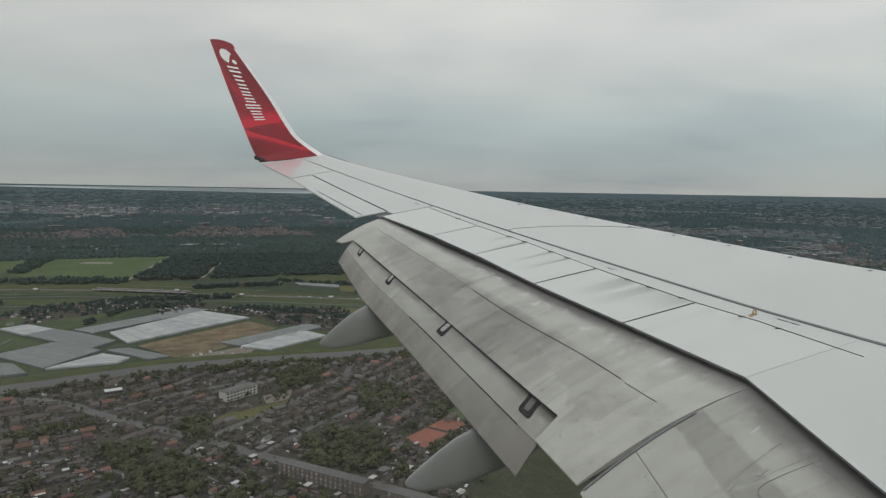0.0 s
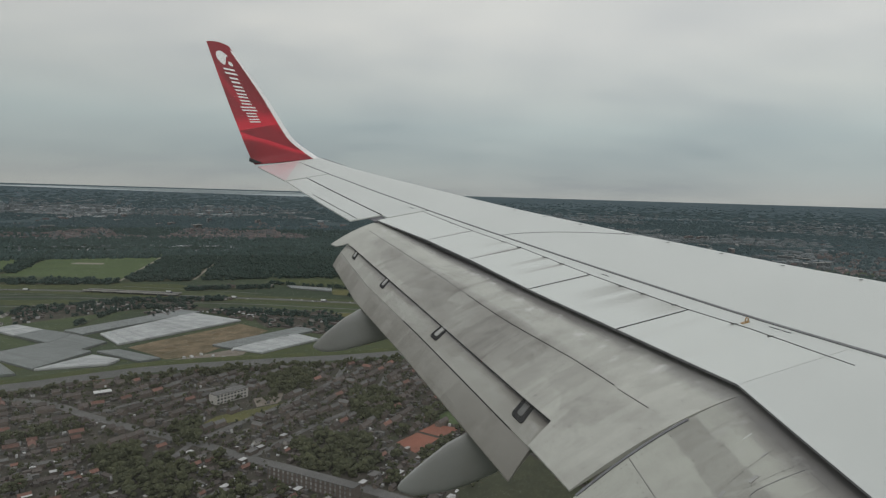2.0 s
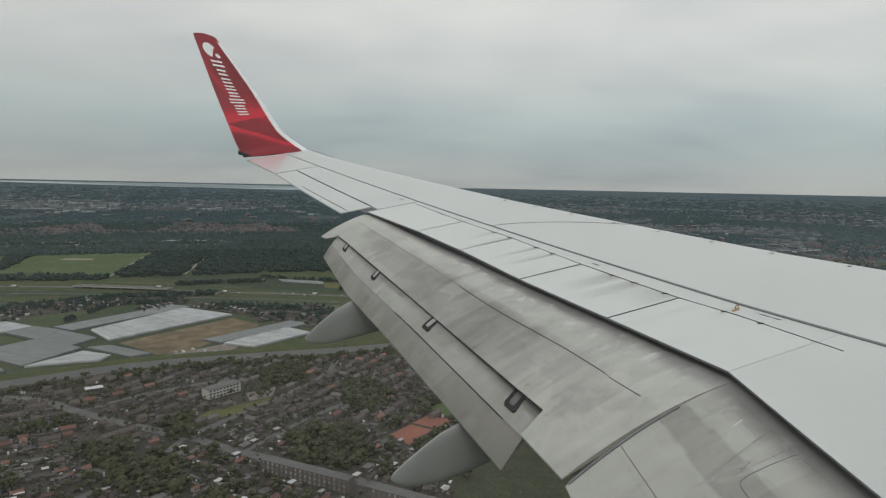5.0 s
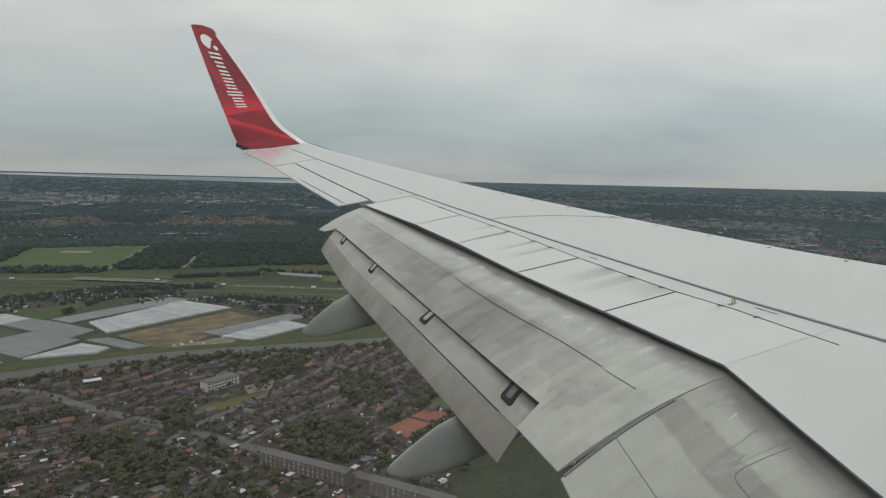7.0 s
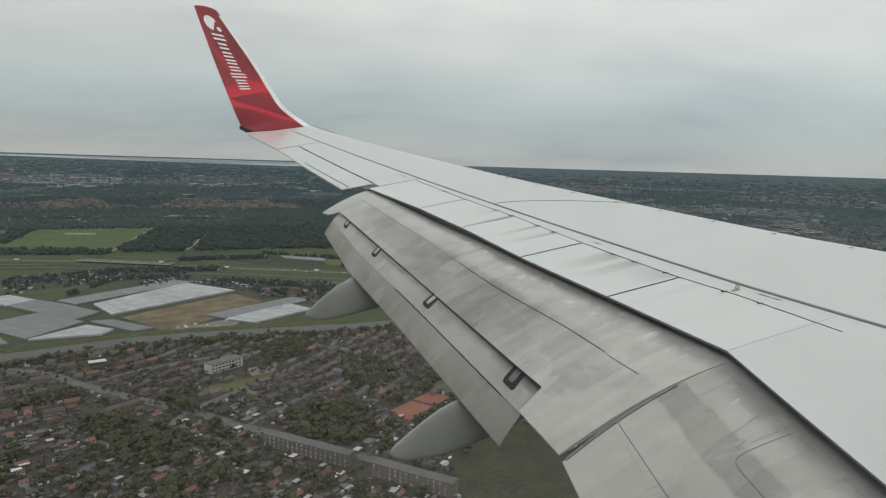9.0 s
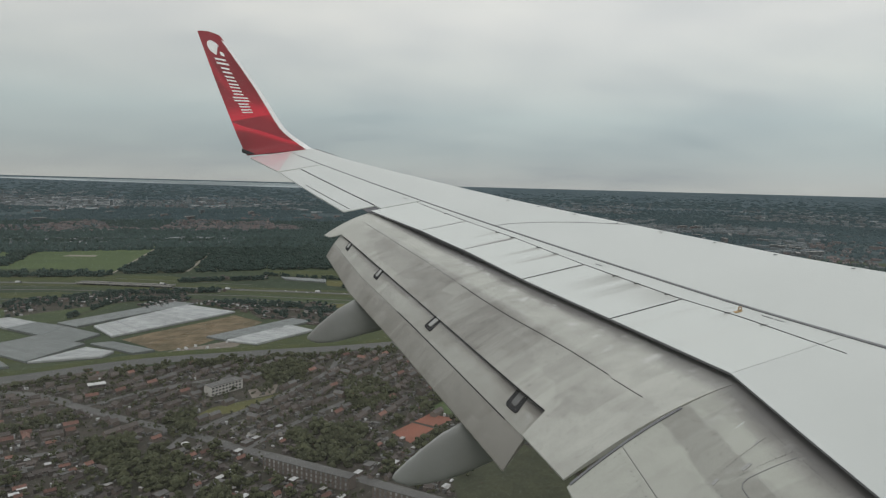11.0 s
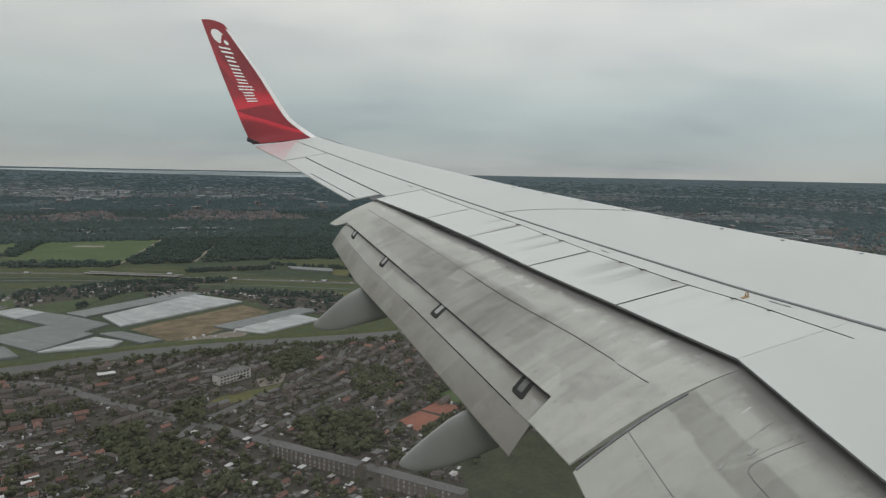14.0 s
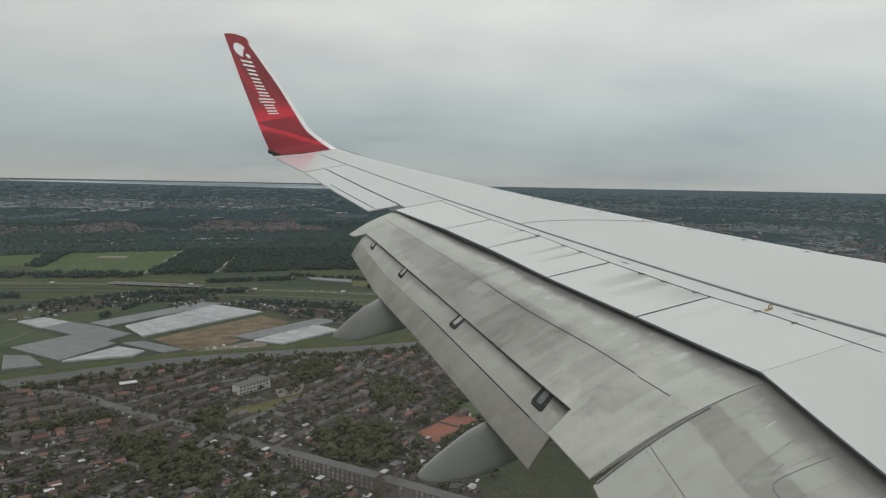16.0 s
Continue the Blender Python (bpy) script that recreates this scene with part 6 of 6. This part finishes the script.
rivets("fasteners", outboard_top, [line(0.30, sv(0.62), 0.88, sv(0.60), 34), line(0.45, sv(0.43), 0.88, sv(0.42), 40), line(0.91, sv(0.30), 0.91, sv(0.92), 18), line(0.78, sv(0.2), 0.78, sv(0.5), 8),
                                   line(0.985, sv(0.40), 0.985, sv(0.92), 14), line(0.5, sv(0.12), 0.97, sv(0.11), 60), line(0.66, sv(0.2), 0.66, sv(0.45), 8), line(0.36, sv(0.2), 0.36, sv(0.5), 7), line(0.9, sv(0.55), 0.98, sv(0.56), 7), line(0.62, sv(0.30), 0.97, sv(0.27), 30), line(0.55, sv(0.20), 0.95, sv(0.17), 44), line(0.84, sv(0.2), 0.84, sv(0.5), 8), line(0.72, sv(0.2), 0.72, sv(0.48), 7)], 0.0062, outboard_flap, rng)
rivets("fasteners", inboard_top, [line(0.02, sv(0.09), 0.70, sv(0.09), 76), line(0.02, sv(0.4), 0.02, sv(0.9), 18), line(0.02, sv(0.73), 0.35, sv(0.76), 22), line(0.16, sv(0.14), 0.19, sv(0.42), 16), line(0.22, sv(0.49), 0.45, sv(0.50), 16), line(0.21, sv(0.10), 0.215, sv(0.40), 18)], 0.0062, inboard_flap, rng)

# worn small fittings and scraped marks on the inboard flap
for u, s0, s1, w, material in ((0.160, 0.17, 0.21, 0.016, M_LIGHTPLATE), (0.200, 0.29, 0.345, 0.030, M_LIGHTPLATE), (0.200, 0.455, 0.490, 0.026, M_LIGHTPLATE), (0.105, 0.155, 0.215, 0.008, M_SKIN)):
    strip("scrape_mark", inboard_top, line(u, sv(s0), u + 0.006, sv(s1), 4), w, material, inboard_flap, 0.002)

# the slot brackets of the aft flap
for u, s0, s1, wide in ((0.088, -0.06, 0.36, 0.13), (0.316, -0.10, 0.32, 0.125), (0.617, -0.08, 0.38, 0.15), (0.936, -0.08, 0.38, 0.18)):
    g = None
    a, b = Vector(aft_top(u - 0.009, sv(s0, 0.2))), Vector(aft_top(u + 0.008, sv(s1, 0.2)))
    e1 = (b - a)
    e2 = (Vector(aft_top(u + 0.02, 0.3)) - Vector(aft_top(u - 0.02, 0.3))).normalized() * wide
    nrm = e1.cross(e2).normalized()
    if nrm.z < 0:
        nrm = -nrm
    for name, o0, o1, l0, l1, h, material, parent in (("flap_bracket", -0.5, 0.5, 0.0, 1.0, 0.016, M_SLOT, aft_flap), ("bracket_plate", -0.20, 0.22, 0.04, 0.82, 0.024, M_PLATE if u > 0.7 else M_LIGHTPLATE, None)):
        corners = [a + e1 * l + e2 * o for l, o in ((l0, o0), (l1 * 0.9, o0), (l1, o0 * 0.75), (l1, o1 * 0.75), (l1 * 0.9, o1), (l0, o1))]
        verts = [c - nrm * 0.02 for c in corners] + [c + nrm * h for c in corners]
        faces = [tuple(range(6)), tuple(range(6, 12))] + [(i, (i + 1) % 6, 6 + (i + 1) % 6, 6 + i) for i in range(6)]
        g = part(name, fix(mesh_from(name, verts, faces, material)), parent or g, "black slotted bracket" if parent else "")
# added black strip that stands for the shade in the slot behind the flap
strip("slot_shade_strip", outboard_top, [(0.02 + 0.8705 * k / 24, 1.0) for k in range(25)], lambda f: 0.020 + 0.012 * f, M_SLOT, outboard_flap, 0.001, "black strip painted for the shade of the slot")
strip("aft_flap_joint", aft_top, line(0.50, 0.618, 0.95, 0.618, 12), 0.014, M_SLOT, aft_flap)


def skin_top(x, y):
    return (x, y, skin_z(x, y) - nose_drop(x, y))


def skin_strip(name, path, width, material, parent, label=""):
    return strip(name, skin_top, path, width, material, parent, 0.004, label)


# slat fasteners near the leading edge
for y in (11.57, 11.04, 10.47, 9.84, 9.25, 8.6, 7.94, 7.22, 6.5, 5.8):
    x = at(LEAD, y) - 0.11
    verts = [(x + dx * 0.035 * math.cos(k * 0.785), y + 0.016 * math.sin(k * 0.785), skin_z(x, y) - nose_drop(x, y) + h) for h, dx in ((0.0, 1), (0.007, 0.8)) for k in range(8)]
    faces = [tuple(range(8, 16))] + [(k, (k + 1) % 8, 8 + (k + 1) % 8, 8 + k) for k in range(8)]
    part("slat_fastener", fix(mesh_from("slat_fastener", verts, faces, M_SEAL)), airliner)
# curved joint ahead of the seam
skin_strip("slat_joint", [(-6.88 + 1.72 * f, 10.66 - 0.98 * f ** 1.5) for f in [i / 16 for i in range(17)]], 0.012, M_SEAL, airliner, "thin curved joint of the skin")
# hinge fittings of the spoilers, each with a short smear of grease
for y in SPOILER_HINGES:
    x = at(HINGE, y)
    part("hinge_fitting", fix(mesh_from("hinge_fitting", [(x + a * 0.035, y + b * 0.007, skin_z(x, y) + c) for c in (0.0, 0.006) for a, b in ((-1.4, -1), (1, -1), (1, 1), (-1.4, 1))],
                                        [(0, 1, 2, 3), (4, 5, 6, 7), (0, 1, 5, 4), (1, 2, 6, 5), (2, 3, 7, 6), (3, 0, 4, 7)], M_SLOT)), airliner)
# the hinge line darkens towards the root
skin_strip("hinge_joint", [(at(HINGE, y), y) for y in [12.2 - 0.31 * k for k in range(12)]], 0.006, M_SEAL, airliner, "thin grey hinge line of the spoilers")
skin_strip("hinge_joint", [(at(HINGE, y), y) for y in [8.79 - 0.235 * k for k in range(13)]], 0.011, M_SLOT, airliner, "dark hinge line of the spoilers")
# wider dark joints between two pairs of spoilers
for y in (8.858, 7.54):
    x0, x1 = at(HINGE, y) - 0.01, at(REAR, y) + 0.01
    skin_strip("spoiler_joint", [(x0 + (x1 - x0) * k / 5, y) for k in range(6)], 0.016, M_SLOT, airliner, "dark joint between spoilers")
# unreadable stencilled lines beside the seam
for y0, y1, off in ((8.80, 8.70, -0.13), (6.86, 6.76, -0.10), (6.74, 6.66, -0.10), (12.6, 12.5, -0.12)):
    skin_strip("stencil_bar", [(at(SEAM, y) + off, y) for y in (y0, (y0 + y1) / 2, y1)], 0.018, M_SEAL, airliner, "short grey stencilled bar")
# dashed dark seal along the aileron's hinge
for y0, y1 in ((15.26, 14.62), (14.55, 13.98), (13.92, 13.30), (13.24, 12.50)):
    skin_strip("aileron_seal", [(at(AILERON, y0 + (y1 - y0) * k / 6), y0 + (y1 - y0) * k / 6) for k in range(7)], 0.024, M_SLOT, aileron, "dark seal along the aileron hinge")
# orange ring on a small plate
ring = []
cx, cy = -5.66, 7.04
for k in range(17):
    a = 2 * math.pi * k / 16
    c = Vector((cx, cy, skin_z(cx, cy) + 0.026)) + Vector((0.02 * math.cos(a), 0.0, 0.02 * math.sin(a)))
    d = Vector((math.cos(a), 0, math.sin(a)))
    ring.append([c + d * 0.007 * math.cos(b * 1.047) + Vector((0, 0.007 * math.sin(b * 1.047), 0)) for b in range(6)])
tie = part("tie_down_ring", loft("tie_down_ring", ring, M_ORANGE, False), airliner, "small orange tie-down ring")
part("ring_plate", grid_solid("ring_plate", lambda u, v: (cx - 0.07 + 0.09 * u, cy - 0.02 + 0.04 * v, skin_z(cx - 0.07 + 0.09 * u, cy) + 0.006), 2, 2, 0.01, M_ORANGE), tie)
# dark foot of the winglet and the tip light
foot = [(-10.21, 16.72, 2.21), (-10.21, 16.74, 2.29), (-10.08, 16.68, 2.24), (-9.95, 16.64, 2.19), (-10.10, 16.62, 2.17)]
part("winglet_foot", fix(mesh_from("winglet_foot", foot + [(x, y + 0.12, z) for x, y, z in foot], [(0, 1, 2, 3, 4), (5, 6, 7, 8, 9)] + [(i, (i + 1) % 5, 5 + (i + 1) % 5, 5 + i) for i in range(5)], M_SLOT)), airliner, "black trailing fitting at the winglet's foot")
skin_strip("tip_edge_joint", [(-8.64 + 0.33 * f, 16.62 - 0.72 * f) for f in (0, 0.25, 0.5, 0.75, 1)], 0.03, M_SEAL, airliner)

# winglet markings: plain shapes in place of the lettering and emblem
for k in range(8):
    t = 0.878 - 0.0312 * k
    c = 0.60 - 0.002 * k
    h = 0.19 if k in (0, 5) else 0.13
    for o in (-0.0072, 0.0072):
        q = t + o
        winglet_mark("marking_bar", [(q - 0.0042, c - h * 0.95), (q + 0.0022, c - h * 0.85), (q + 0.0046, c + h * 0.9), (q - 0.0018, c + h * 0.8)], M_WHITE, "plain white slanted bar")
R_T, R_C = 0.027, 0.225
outline = [(0.927 + R_T * math.cos(radians(a)), 0.60 + R_C * math.sin(radians(a))) for a in range(288, 523, 13)]
outline += [(0.927 - 0.48 * R_T + 0.80 * R_T * math.cos(radians(a)), 0.60 - 0.48 * R_C + 0.80 * R_C * math.sin(radians(a))) for a in range(126, -37, -11)]
winglet_mark("emblem_crescent", outline, M_WHITE, "plain white crescent shape")
winglet_mark("emblem_dot", [(0.9065 + 0.0085 * math.cos(k * 0.524), 0.44 + 0.07 * math.sin(k * 0.524)) for k in range(12)], M_WHITE, "plain white round spot")

# ---- the cabin side of the fuselage, with the window that the camera looks through ----
def fuselage():
    verts, faces = [], []
    nx, na, r, cz = 60, 48, 1.88, 1.15
    xs = [-16 + 18 * i / nx for i in range(nx + 1)]
    for x in xs:
        for k in range(na):
            a = 2 * math.pi * k / na
            verts.append((x, r * math.cos(a), cz + r * 1.06 * math.sin(a)))
    for i in range(nx):
        for k in range(na):
            xm = (xs[i] + xs[i + 1]) / 2
            a = 2 * math.pi * (k + 0.5) / na
            zm = cz + r * 1.06 * math.sin(a)
            if math.cos(a) > 0 and -11.25 < xm < -10.2 and 1.2 < zm < 2.0:
                continue
            faces.append((i * na + k, i * na + (k + 1) % na, (i + 1) * na + (k + 1) % na, (i + 1) * na + k))
    faces += [tuple(range(na)), tuple(range(nx * na, nx * na + na))]
    ob = part("fuselage", mesh_from("fuselage", verts, faces, M_SKIN, True), airliner, "white fuselage with a cabin window opening")
    mod = ob.modifiers.new("thickness", "SOLIDIFY")
    mod.thickness = 0.06
    # surround of the window, with a rounded opening
    n, rings = 40, []
    for y, grow in ((1.84, 1.0), (1.80, 1.0), (1.80, None), (1.84, None)):
        ring = []
        for k in range(n):
            a = 2 * math.pi * k / n
            c, s = math.cos(a), math.sin(a)
            if grow:
                ring.append((-10.77 + 0.30 * math.copysign(abs(c) ** 0.55, c), y, 1.55 + 0.25 * math.copysign(abs(s) ** 0.55, s)))
            else:
                m = max(abs(c) / 0.72, abs(s) / 0.62)
                ring.append((-10.77 + c / m, y, 1.55 + s / m))
        rings.append(ring)
    part("window_surround", loft("window_surround", rings + [rings[0]], M_WHITE, False, False), airliner, "white cabin window surround")
    # the pane
    verts = [(-10.77 + 0.30 * math.copysign(abs(math.cos(2 * math.pi * k / n)) ** 0.55, math.cos(2 * math.pi * k / n)), y, 1.55 + 0.25 * math.copysign(abs(math.sin(2 * math.pi * k / n)) ** 0.55, math.sin(2 * math.pi * k / n))) for y in (1.818, 1.824) for k in range(n)]
    part("window_pane", fix(mesh_from("window_pane", verts, [tuple(range(n)), tuple(range(n, 2 * n))] + [(k, (k + 1) % n, n + (k + 1) % n, n + k) for k in range(n)], M_PANE)), airliner, "clear cabin window pane with faint dust")
    return ob


fuselage()
